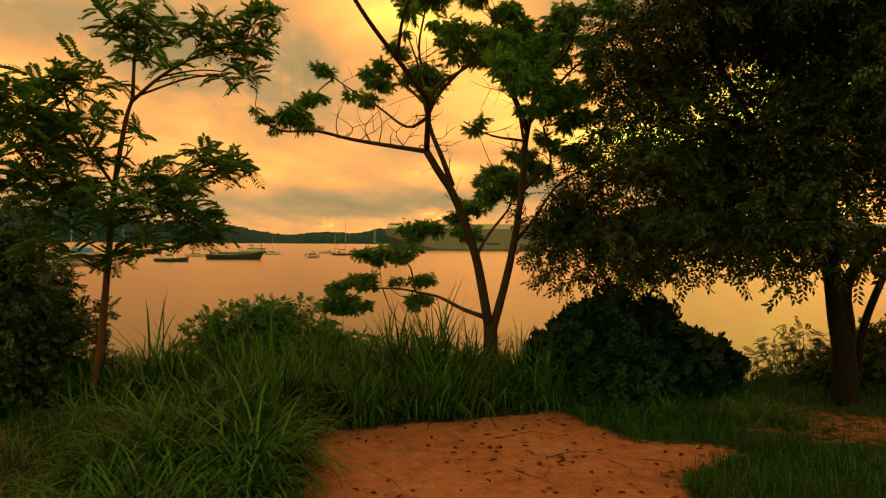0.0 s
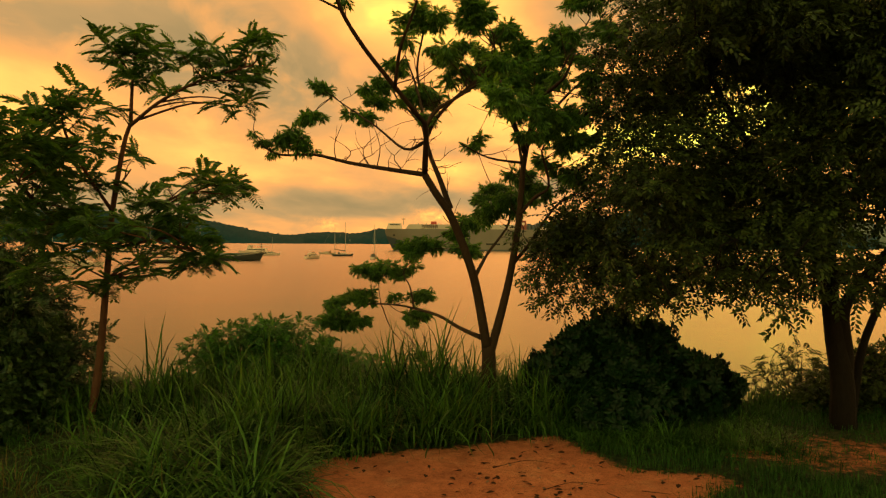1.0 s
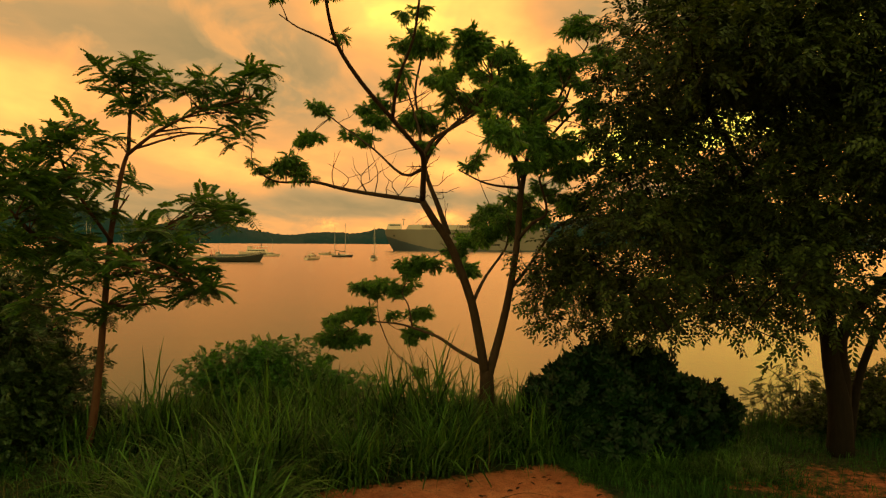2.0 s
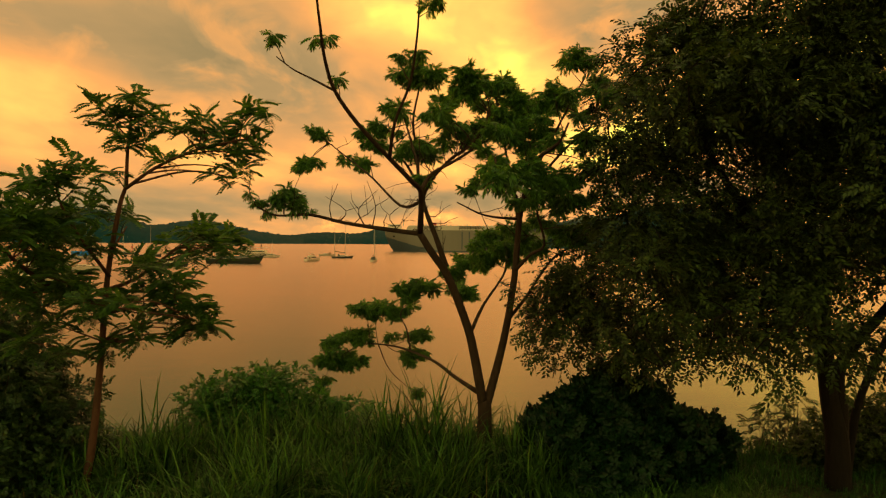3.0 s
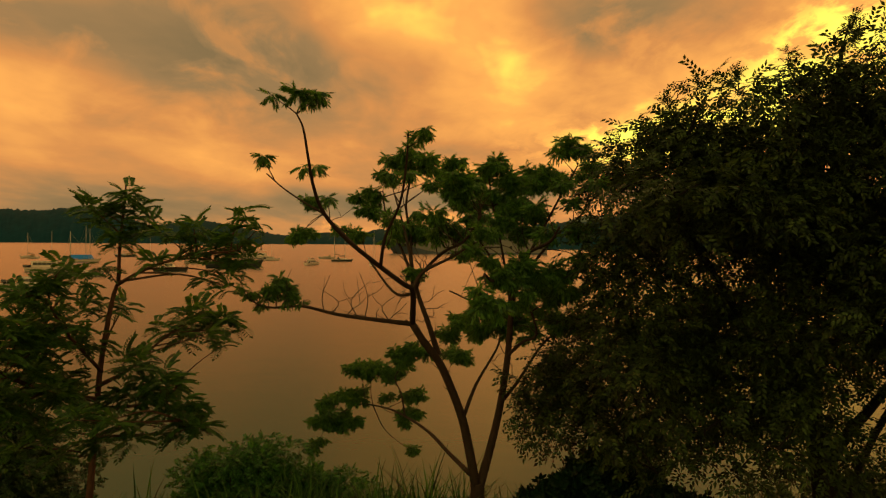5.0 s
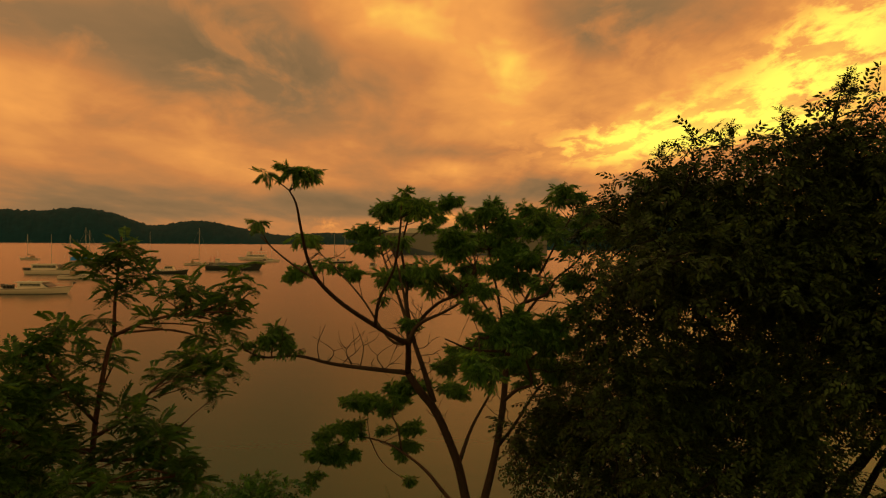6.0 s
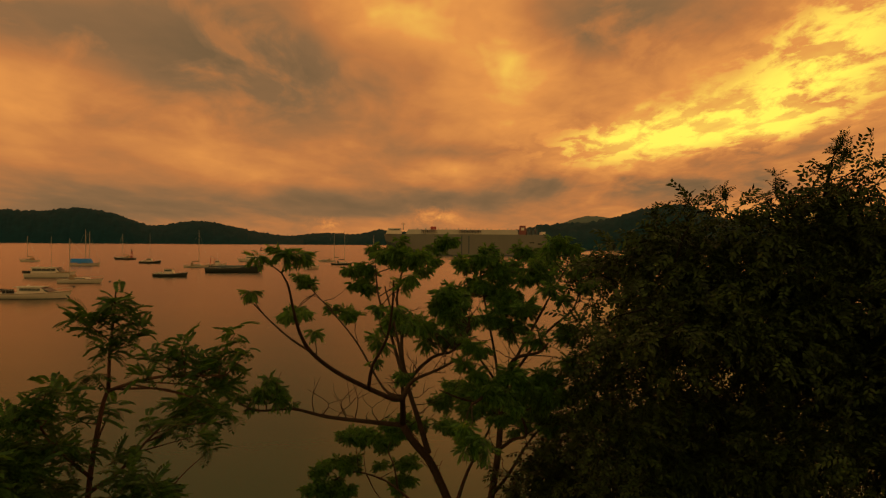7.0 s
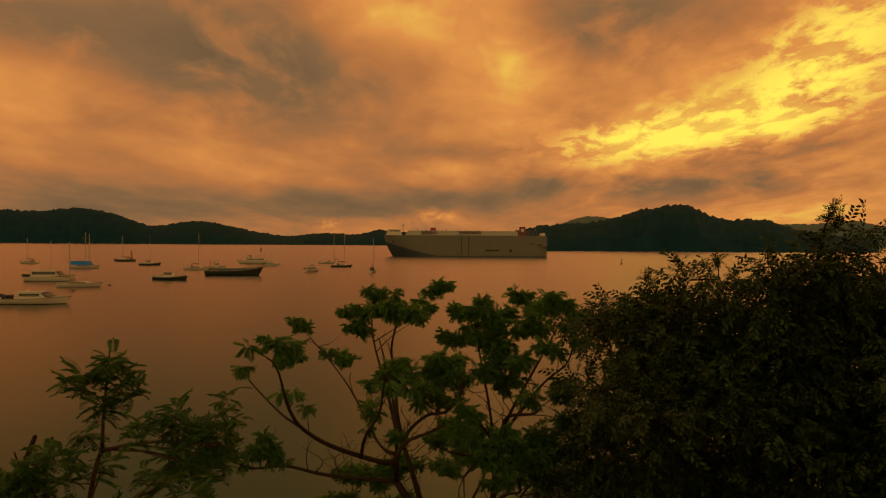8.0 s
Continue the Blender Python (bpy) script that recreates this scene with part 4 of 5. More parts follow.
    for p in ((3.4, 11.4, 7.9), (4.1, 10.8, 8.0), (5.2, 11.3, 7.9), (3.6, 14.0, 7.2), (4.1, 11.6, 7.4), (3.8, 12.1, 4.75), (2.95, 15.5, 4.4), (2.3, 15.3, 3.85), (3.9, 16.3, 3.5), (3.7, 16.5, 8.3), (3.9, 13.3, 8.6)):
        for _ in range(3):
            centres.append(np.array(p) + rng.normal(0, 0.22, 3) - np.array(base))
            radii.append(rng.uniform(0.25, 0.42))
    # hanging sprays below the boughs
    for _ in range(75):
        p = np.array((rng.uniform(3.6, 8.4), rng.uniform(11.6, 15.5), 0)) - np.array(base)
        p[2] = (3.05 if p[0] < -2.2 else 3.15) + 0.5 * noise.noise((p[0] * 1.1, p[1] * 0.6, 4.0)) + rng.uniform(-0.2, 0.5)
        centres.append(p)
        radii.append(rng.uniform(0.18, 0.34))
    for c in sorted(centres, key=lambda q: min((Vector(q) - p).length for p in nodes)):
        nodes += reach(twigs, nodes, c, rng, 0.024, near=True)[5:]
    # thinner towards the top, where the sky shows through
    high = [c[2] + base[2] > 7.4 for c in centres]
    for top, density in ((True, 124), (False, 138)):
        clump_crown(crown, rng, [c for c, h in zip(centres, high) if h == top], [r for r, h in zip(radii, high) if h == top], leaf, density)
    # ragged shoots above the outline
    for e in local(base, [(7.55, 12.30, 11.00), (7.45, 12.30, 10.80), (7.68, 12.40, 10.75), (6.30, 12.20, 10.30), (4.35, 13.00, 9.65), (5.50, 12.50, 10.05), (4.95, 12.80, 9.95)]):
        for line in (reach(twigs, nodes + [c for c in map(Vector, centres)], e, rng, 0.02),):
            pts = np.array([tuple(q) for q in line[4:]] * 5)
            scatter_leaves(crown, leaf, pts, rng.normal(0, 1, pts.shape) + (0, 0, 0.8), rng, 0.35, 0.6)
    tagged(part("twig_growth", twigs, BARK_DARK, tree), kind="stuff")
    part("crown", crown, LEAF_DARK, tree, "dense dark-green foliage")


def shrub(name, label, centre, size, count, clump, mat, leaf, seed, density, low=-0.1):
    """A leafy bush: stems from the ground and clumps of leaves."""
    x, y = centre
    base = (x, y, ground_height(x, y) - 0.05)
    rng = np.random.default_rng(seed)
    ob = thing(name, base, label, "shrub")
    stems, crown = Soup(), Soup()
    d = sphere_dirs(rng, count, low)
    k = rng.uniform(0.15, 1, count)[:, None] ** 0.5
    pts = d * k * np.array(size) * (1 + 0.07 * rng.normal(0, 1, count))[:, None]
    pts[:, 2] = np.maximum(pts[:, 2], 0.15)
    for p in pts:
        foot = Vector((rng.normal(0, size[0] * 0.15), rng.normal(0, size[1] * 0.15), 0.0))
        end = Vector(p)
        mid = foot.lerp(end, 0.5) + Vector((0, 0, 0.12 * end.length))
        line = smooth_line([foot, mid, end], 3)
        stems.tube(line, [0.022 - 0.015 * i / (len(line) - 1) for i in range(len(line))], 4)
    clump_crown(crown, rng, pts, clump * rng.uniform(0.7, 1.25, count), leaf, density, 0.3)
    tagged(part("stem_growth", stems, BARK_GREY, ob), kind="stuff")
    tagged(part("foliage", crown, mat, ob), kind="stuff")


feather_tree()
forked_tree()
shade_tree()
leaf_rng = np.random.default_rng(77)
WHORL = rosette(9, 0.21, 0.045, leaf_rng)
BROAD = spray(0.28, 8, 0.115, 0.036, leaf_rng)
SMALL = spray(0.18, 8, 0.085, 0.027, leaf_rng)
FERN = feather(0.30, 8, 0.06, 0.013, 0.5)
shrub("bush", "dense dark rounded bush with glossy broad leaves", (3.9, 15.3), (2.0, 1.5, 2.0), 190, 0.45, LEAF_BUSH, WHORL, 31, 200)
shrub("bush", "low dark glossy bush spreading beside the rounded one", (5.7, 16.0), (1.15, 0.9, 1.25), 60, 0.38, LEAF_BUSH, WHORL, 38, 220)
shrub("bush", "rounded bright green bush above the tall grass", (-4.6, 17.7), (2.35, 1.4, 2.6), 260, 0.36, LEAF_SHRUB, SMALL, 32, 560)
shrub("bush", "low green bush on the edge of the bank", (-2.4, 18.2), (1.5, 1.0, 2.3), 60, 0.45, LEAF_SHRUB, SMALL, 33, 520)
shrub("bush", "tall dark bush thick with small leaves", (-9.6, 14.5), (2.15, 1.8, 3.95), 150, 0.55, LEAF_MID, SMALL, 34, 420)
shrub("bush", "wispy fern-leaved shrub down the bank", (9.0, 17.6), (1.25, 0.8, 1.75), 46, 0.34, LEAF_DARK, FERN, 35, 130)
shrub("bush", "dark leafy shrub at the water's edge", (8.2, 22.6), (2.0, 1.2, 3.3), 60, 0.5, LEAF_DARK, BROAD, 37, 120)
shrub("bush", "low tangled shrub under the big tree", (10.2, 16.2), (1.8, 1.0, 1.5), 60, 0.5, LEAF_DARK, SMALL, 36, 300)


def dead_stem():
    """A bare dead stem standing on the slope behind the bushes."""
    top = (-11.12, 20.00, 4.67)
    base = (top[0] - 0.6, top[1], ground_height(top[0] - 0.6, top[1]) - 0.1)
    ob = thing("dead_tree", base, "bare dead grey stem standing behind the bushes", "tree")
    bough(ob, BARK_GREY, base, [base, (base[0] + 0.1, base[1], 1.5), (-11.49, 20.00, 3.54), (-11.30, 20.00, 4.20), top], 0.13, 0.06, 7, "trunk")
    bough(ob, BARK_GREY, base, [(-11.46, 20.00, 3.62), (-11.65, 20.00, 3.95), (-11.72, 20.00, 4.19)], 0.05, 0.02, 5, "snag")


dead_stem()

# ---- grass ----
def blade_template(bend, segs=4):
    """A grass blade one metre long: rises along z and arches along x."""
    v, f = [], []
    for i in range(segs + 1):
        t = i / segs
        a = bend * t
        x, z = (1 - math.cos(a)) / bend, math.sin(a) / bend
        w = 0.5 * (1 - t) ** 0.6 * (0.7 + 0.6 * t)
        if i < segs:
            v += [(x, -w, z), (x, w, z)]
        else:
            v.append((x, 0, z))
    for i in range(segs - 1):
        f.append((2 * i, 2 * i + 1, 2 * i + 3, 2 * i + 2))
    f.append((2 * segs - 2, 2 * segs - 1, 2 * segs))
    return np.array(v), f


BLADES = [blade_template(b) for b in (0.5, 1.2, 1.9, 2.6)]


def grass_blades(soup, rng, xy, height, width, bends=(0, 1, 2, 3), spread=0.35, heart=None):
    """Blades at the given ground points, fanning out from a heart if there is one."""
    which = rng.choice(bends, len(xy))
    for b in set(bends):
        p = xy[which == b]
        if not len(p):
            continue
        k = len(p)
        a = rng.uniform(0, 2 * math.pi, k)
        h = height * rng.uniform(0.55, 1.2, k)
        w = width * rng.uniform(0.7, 1.3, k)
        tilt = rng.normal(0, spread, k)
        if heart is not None:
            a = np.arctan2(p[:, 1] - heart[1], p[:, 0] - heart[0]) + rng.normal(0, 0.8, k)
            tilt = np.abs(rng.normal(0.12, spread, k))
        ca, sa, ct, st = np.cos(a), np.sin(a), np.cos(tilt), np.sin(tilt)
        m = np.zeros((k, 3, 3))
        m[:, 0, 0], m[:, 1, 0], m[:, 2, 0] = ca * ct * h, sa * ct * h, -st * h
        m[:, 0, 1], m[:, 1, 1] = -sa * w, ca * w
        m[:, 0, 2], m[:, 1, 2], m[:, 2, 2] = ca * st * h, sa * st * h, ct * h
        z = np.array([ground_height(x, y) for x, y in p])
        soup.scatter(*BLADES[b], m, np.column_stack([p, z - 0.02]))


def tussocks(name, label, spots, per, height, width, seed, mat=GRASS, spread=0.35, radius=0.28, bends=(0, 1, 2, 3), fan=False):
    rng = np.random.default_rng(seed)
    s = Soup()
    for x, y, k in spots:
        k *= (0.65 if y < 7.5 else 0.8 if y < 9 else 1.0) * (0.7 if x < -5.3 and y > 11 else 0.62 if x < -4.4 else 1.0) * (0.95 + 0.55 * noise.noise((x * 0.9, y * 0.9, seed)))
        xy = np.array((x, y)) + rng.normal(0, radius, (per, 2))
        grass_blades(s, rng, xy, height * k, width, bends, spread, (x, y) if fan else None)
    tagged(new(name, s.mesh(name, mat)), label, "grass", kind="stuff")


def field(rng, x0, x1, y0, y1, count, keep, tall=(0.75, 1.2)):
    out = []
    while len(out) < count:
        x, y = rng.uniform(x0, x1), rng.uniform(y0, y1)
        if keep(x, y):
            out.append((x, y, rng.uniform(*tall)))
    return out


def is_bare(x, y, rim=0.0):
    return max(inside(x, y, BARE), inside(x, y, STRIP)) > rim


grass_rng = np.random.default_rng(404)


def front_bank(x, y):
    """The overgrown strip between the bare patch and the water."""
    rim = 12.1 + (x + 2.1) * 0.35 if x > -2.1 else 11.6
    by_trunk = -8.4 < x < -5.9 and y < 13.7
    return not is_bare(x, y, -0.25) and y > rim and not by_trunk


tussocks("tall_grass", "tall arching green grass along the bank", field(grass_rng, -11.5, 2.6, 11.5, 16.8, 460, front_bank, (0.6, 1.3)), 46, 1.3, 0.040, 41, radius=0.2, spread=0.28, bends=(0, 1, 1, 2, 3), fan=True)
tussocks("tall_grass", "thick tussocks of long green grass beside the bare earth", field(grass_rng, -4.9, -2.2, 5.5, 11.8, 190, lambda x, y: x + 2.0 < 0.10 * (5 - y) and not is_bare(x, y, -0.35)), 70, 1.3, 0.046, 42, spread=0.34, radius=0.16, bends=(1, 2, 3, 3, 3), fan=True)
tussocks("tall_grass", "rough green grass under the slender tree", field(grass_rng, -11.0, -4.4, 5.5, 13.0, 300, lambda x, y: True), 48, 0.62, 0.019, 43, spread=0.4, radius=0.2, bends=(1, 2, 3), fan=True)
tussocks("dry_grass", "scattered dry straw-coloured blades among the grass", field(grass_rng, -9.0, 2.4, 8.0, 15.5, 70, lambda x, y: not is_bare(x, y, -0.2) and (y > 12.6 or x < -2.2)), 6, 1.0, 0.016, 48, mat=STRAW, spread=0.5)
tussocks("dry_grass", "low brownish grass withering in the open", field(grass_rng, -7.5, -4.0, 6.5, 10.5, 60, lambda x, y: True), 14, 0.75, 0.016, 49, mat=STRAW, spread=0.6)
tussocks("reed_clump", "stiff upright reeds standing above the grass", field(grass_rng, -9.5, 2.3, 13.6, 16.2, 26, front_bank, (0.55, 0.95)) + [(-1.15, 15.0, 1.25), (-0.95, 14.7, 1.3), (-0.8, 14.9, 1.35), (-0.25, 14.9, 1.3), (-0.05, 14.6, 1.25), (0.45, 14.6, 0.9), (-3.6, 14.2, 0.9), (-5.4, 14.6, 1.35), (-5.9, 14.4, 1.5), (-4.9, 14.6, 1.45), (1.6, 14.8, 0.8)], 34, 1.9, 0.054, 44, spread=0.2, radius=0.16, bends=(0, 1, 1))
tussocks("short_grass", "short green turf beside the bare earth", field(grass_rng, 1.8, 10.5, 7.0, 16.6, 1500, lambda x, y: not is_bare(x, y, 0.02) and (y > 12.0 or x > 3.3) and (inside(x, y, WORN) < -0.1 or grass_rng.random() < 0.22)), 26, 0.25, 0.015, 45, mat=TURF, radius=0.16, spread=0.5)
tussocks("short_grass", "longer green grass at the foot of the dark bush", field(grass_rng, 2.3, 6.5, 12.6, 14.6, 190, lambda x, y: not is_bare(x, y, -0.15)), 40, 0.45, 0.018, 46, radius=0.16, bends=(1, 2, 3), fan=True)
tussocks("bank_growth", "rank grass and weeds down the slope to the water", field(grass_rng, -12, 13, 16.5, 22.5, 420, lambda x, y: True), 24, 0.7, 0.03, 47)

# ---- boats ----
WHITE = paint_material("white_hull_paint", (0.80, 0.60, 0.50), 0.3)
CREAM = paint_material("cream_deck_paint", (0.62, 0.56, 0.46), 0.5)
NAVY = paint_material("dark_hull_paint", (0.040, 0.036, 0.034), 0.4)
BLACK = paint_material("black_rubber_and_glass", (0.012, 0.012, 0.013), 0.25)
BLUE = paint_material("blue_canvas", (0.03, 0.22, 0.75), 0.8)
TAN = paint_material("tan_canvas", (0.36, 0.22, 0.12), 0.85)
RED = paint_material("red_paint", (0.42, 0.045, 0.03), 0.5)
ALLOY = paint_material("mast_alloy", (0.46, 0.38, 0.32), 0.4)
TIMBER = paint_material("varnished_timber", (0.20, 0.09, 0.04), 0.45)
SHIP_GREY = paint_material("grey_ship_paint", (0.195, 0.158, 0.132), 0.55, 0.35, 0.08)
SHIP_DARK = paint_material("dark_blue_ship_paint", (0.045, 0.055, 0.075), 0.5, 0.3, 0.08)


def hull_lines(L, B, F, sheer, stern, rake, n=14):
    """Half-breadth sections from stern to bow: (x, half beam, deck height)."""
    out = []
    for i in range(n + 1):
        t = i / n
        w = stern + (1 - stern) * math.sin(min(t / 0.45, 1) * math.pi / 2) if t < 0.45 else 1 - ((t - 0.45) / 0.55) ** 2.3
        z = F * (1 + sheer * max(0, (t - 0.3) / 0.7) ** 2 + 0.12 * max(0, 0.3 - t))
        out.append((L * (t - 0.5) - rake * t ** 3, max(B / 2 * w, 0.015 * B), z, rake * t ** 3))
    return out


def hull_soup(lines):
    s, v = Soup(), []
    for x, w, z, k in lines:
        for q, h in ((-1, 1.0), (-0.93, 0.55), (-0.74, 0.1), (-0.45, -0.25), (0.45, -0.25), (0.74, 0.1), (0.93, 0.55), (1, 1.0)):
            zz = z * h
            v.append((x + k * max(0, h), q * w, zz))
    n = 8
    low, f = Soup(), [[], []]
    for i in range(len(lines) - 1):
        for j in range(n - 1):
            f[j in (2, 3, 4)].append((i * n + j, (i + 1) * n + j, (i + 1) * n + j + 1, i * n + j + 1))
    f[0] += [tuple(range(n)), tuple((len(lines) - 1) * n + j for j in range(n))[::-1]]
    s.add(v, f[0])
    low.add(v, f[1])
    return s, low


def deck_soup(lines, drop=0.06):
    s, v = Soup(), []
    for x, w, z, k in lines:
        v += [(x + k, -w * 0.97, z - drop), (x + k, w * 0.97, z - drop)]
    s.add(v, [(2 * i, 2 * i + 2, 2 * i + 3, 2 * i + 1) for i in range(len(lines) - 1)])
    return s


def rail_soup(lines, height, r=0.03, a=0, b=None):
    """A guard rail round the deck with its posts."""
    s = Soup()
    use = lines[a:b]
    for q in (-0.95, 0.95):
        s.tube([(x + k, q * w, z + height) for x, w, z, k in use], [r] * len(use), 4)
        for x, w, z, k in use[::2]:
            s.tube([(x + k, q * w, z), (x + k, q * w, z + height)], [r, r], 4)
    return s


def house_soup(x0, x1, w, z0, z1, front=0.5, back=0.15, side=0.1):
    """A cabin with raked front, back and sides."""
    s = Soup()
    v = [(x0, -w, z0), (x1, -w, z0), (x1, w, z0), (x0, w, z0),
         (x0 + back, -w + side, z1), (x1 - front, -w + side, z1), (x1 - front, w - side, z1), (x0 + back, w - side, z1)]
    s.add(v, [(3, 2, 1, 0), (4, 5, 6, 7), (0, 1, 5, 4), (1, 2, 6, 5), (2, 3, 7, 6), (3, 0, 4, 7)])
    return s


def windows(parent, x0, x1, w, z0, z1, count, lean=0.04):
    """Dark panes along both sides of a cabin."""
    step = (x1 - x0) / count
    for i in range(count):
        for q in (-1, 1):
            s = Soup()
            a, b = x0 + step * (i + 0.04), x0 + step * (i + 0.96)
            v = [(a, q * (w + 0.012), z0), (b, q * (w + 0.012), z0), (b, q * (w + 0.012 - lean), z1), (a, q * (w + 0.012 - lean), z1)]
            v += [(x, y - q * 0.05, z) for x, y, z in v]
            s.add(v, [(0, 1, 2, 3), (7, 6, 5, 4), (0, 4, 5, 1), (1, 5, 6, 2), (2, 6, 7, 3), (3, 7, 4, 0)])
            part("window", s, BLACK, parent, "dark window pane")


def pole(parent, name, a, b, r0, r1, mat, label="", sides=6):
    s = Soup()
    s.tube([a, b], [r0, r1], sides)
    return part(name, s, mat, parent, label)


def boat_base(name, spot, label, turn):
    return thing(name, (spot[0], spot[1], WATER_Z), label, "boat", turn=turn)


def make_hull(ob, L, B, F, mat, sheer=0.45, stern=0.7, rake=0.8, rail=0.7, deck=CREAM):
    lines = hull_lines(L, B, F, sheer, stern, rake)
    top, low = hull_soup(lines)
    part("hull", top, mat, ob)
    part("boot_top", low, BLACK if mat is NAVY else NAVY, ob, "dark waterline paint")
    part("deck", deck_soup(lines), deck, ob)
    if rail:
        part("guard_rail", rail_soup(lines, rail), ALLOY, ob, "thin metal guard rail")
    stripe = Soup()
    for q in (-1, 1):
        pts = [(x + k, q * (w + 0.02), z * 0.92) for x, w, z, k in lines]
        stripe.tube(pts, [0.06] * len(pts), 4)
    part("rubbing_strake", stripe, TIMBER if mat is not NAVY else WHITE, ob)
    return lines


def sailing_boat(spot, turn, L, label, hull, mast, cover, masts=(0.08,), canopy=None, awning=None):
    ob = boat_base("sailing_boat", spot, label, turn)
    F = 0.085 * L
    make_hull(ob, L, 0.29 * L, F, hull, 0.35, 0.62, 0.09 * L)
    cabin = part("cabin", house_soup(-0.16 * L, 0.22 * L, 0.085 * L, F - 0.1, F + 0.6, 0.9, 0.2), WHITE, ob, "white cabin top")
    windows(cabin, -0.12 * L, 0.12 * L, 0.085 * L, F + 0.15, F + 0.42, 3)
    part("sprayhood", house_soup(-0.22 * L, -0.10 * L, 0.10 * L, F, F + 1.5, 0.8, 0.1), canopy or cover, ob, "canvas cockpit hood")
    if awning:
        part("awning", house_soup(-0.46 * L, 0.22 * L, 0.12 * L, F + 0.4, F + 2.5, 1.2, 0.2, 0.5), awning, ob, "bright blue canvas awning")
    for i, m in enumerate(masts):
        h = mast * (1 - 0.06 * i)
        x = m * L
        spar = pole(ob, "mast", (x, 0, F), (x, 0, F + h), 0.13, 0.09, ALLOY, "pale alloy mast")
        for z in (0.45, 0.72):
            pole(spar, "spreader", (x, -0.07 * L, F + h * z), (x, 0.07 * L, F + h * z), 0.04, 0.04, ALLOY)
        pole(ob, "boom", (x, 0, F + 1.9), (x - 0.30 * L, 0, F + 2.0), 0.08, 0.07, ALLOY)
        s = Soup()
        pts = [(x - 0.30 * L * t, 0, F + 2.15 + 0.05 * math.sin(9 * t)) for t in (0, 0.25, 0.5, 0.75, 1)]
        s.tube(pts, [0.30, 0.26, 0.22, 0.18, 0.12], 7)
        part("sail_cover", s, cover, ob, "furled sail under canvas")
        for a in ((0.48 * L, 0, F * 1.3), (-0.48 * L, 0, F), (x, 0.13 * L, F), (x, -0.13 * L, F)):
            pole(ob, "stay", a, (x, 0, F + h * 0.97), 0.022, 0.022, ALLOY, sides=3)
    return ob


def motor_yacht(spot, turn, L, label, fly=True, mast=0.0, low=0.11, cab=(-0.30, 0.20), free=0.095):
    ob = boat_base("motor_yacht", spot, label, turn)
    F = free * L
    make_hull(ob, L, 0.27 * L, F, WHITE, 0.5, 0.85, 0.07 * L)
    w = 0.105 * L
    h = low * L
    a, b = cab
    cabin = part("cabin", house_soup(a * L, b * L, w, F - 0.1, F + h, 0.10 * L, 0.1), WHITE, ob, "white cabin with dark windows")
    windows(cabin, (a + 0.03) * L, (b - 0.10) * L, w, F + 0.40 * h, F + 0.84 * h, 5, 0.05)
    s = Soup()
    s.box((a - 0.04) * L, (b - 0.08) * L, -w, w, F + h, F + h + 0.1)
    part("roof", s, CREAM, ob)
    if fly:
        part("flybridge", house_soup(-0.22 * L, 0.06 * L, w * 0.8, F + h + 0.1, F + h * 1.55, 0.05 * L, 0.1), WHITE, ob)
        part("windscreen", house_soup(-0.02 * L, 0.05 * L, w * 0.7, F + h * 1.56, F + h * 1.8, 0.03 * L, 0.0), BLACK, ob)
        for x in (-0.2, -0.02):
            for q in (-1, 1):
                pole(ob, "canopy_post", (x * L, q * w * 0.7, F + h * 1.5), (x * L, q * w * 0.7, F + h * 2.2), 0.04, 0.04, ALLOY)
        s = Soup()
        s.box(-0.23 * L, 0.01 * L, -w * 0.75, w * 0.75, F + h * 2.2, F + h * 2.26)
        part("canopy", s, CREAM, ob)
    if mast:
        pole(ob, "mast", (0.0, 0, F + h), (0.0, 0, F + mast), 0.1, 0.05, ALLOY)
    if not fly:
        part("windscreen", house_soup((b - 0.13) * L, (b + 0.005) * L, w * 0.96, F + 0.30 * h, F + 0.90 * h, 0.085 * L, 0.0, 0.06), BLACK, ob, "dark raked windscreen")
        part("foredeck_hatch", house_soup((b + 0.03) * L, (b + 0.10) * L, w * 0.45, F * 1.05, F * 1.05 + 0.35, 0.2, 0.1), CREAM, ob)
        pole(ob, "radar_arch", ((a + 0.06) * L, -w * 0.8, F + h), ((a + 0.06) * L, w * 0.8, F + h * 1.25), 0.09, 0.09, WHITE)
        for i in range(4):
            s = Soup()
            x = (a - 0.06 - 0.035 * i) * L
            s.tube([(x, -w * 0.7, F), (x, -w * 0.7, F + 0.75), (x, -w * 0.7, F + 0.95)], [0.32, 0.34, 0.18], 7)
            part("deck_chair", s, BLACK, ob, "dark seat on the after deck")
    for q in (-1, 1):
        s = Soup()
        s.tube([(-0.4 * L, q * w * 1.1, F + 0.5), (-0.36 * L, q * w * 1.1, F + 0.5)], [0.4, 0.4], 8)
        part("life_raft", s, BLACK, ob, "dark drum on the after deck")
    return ob


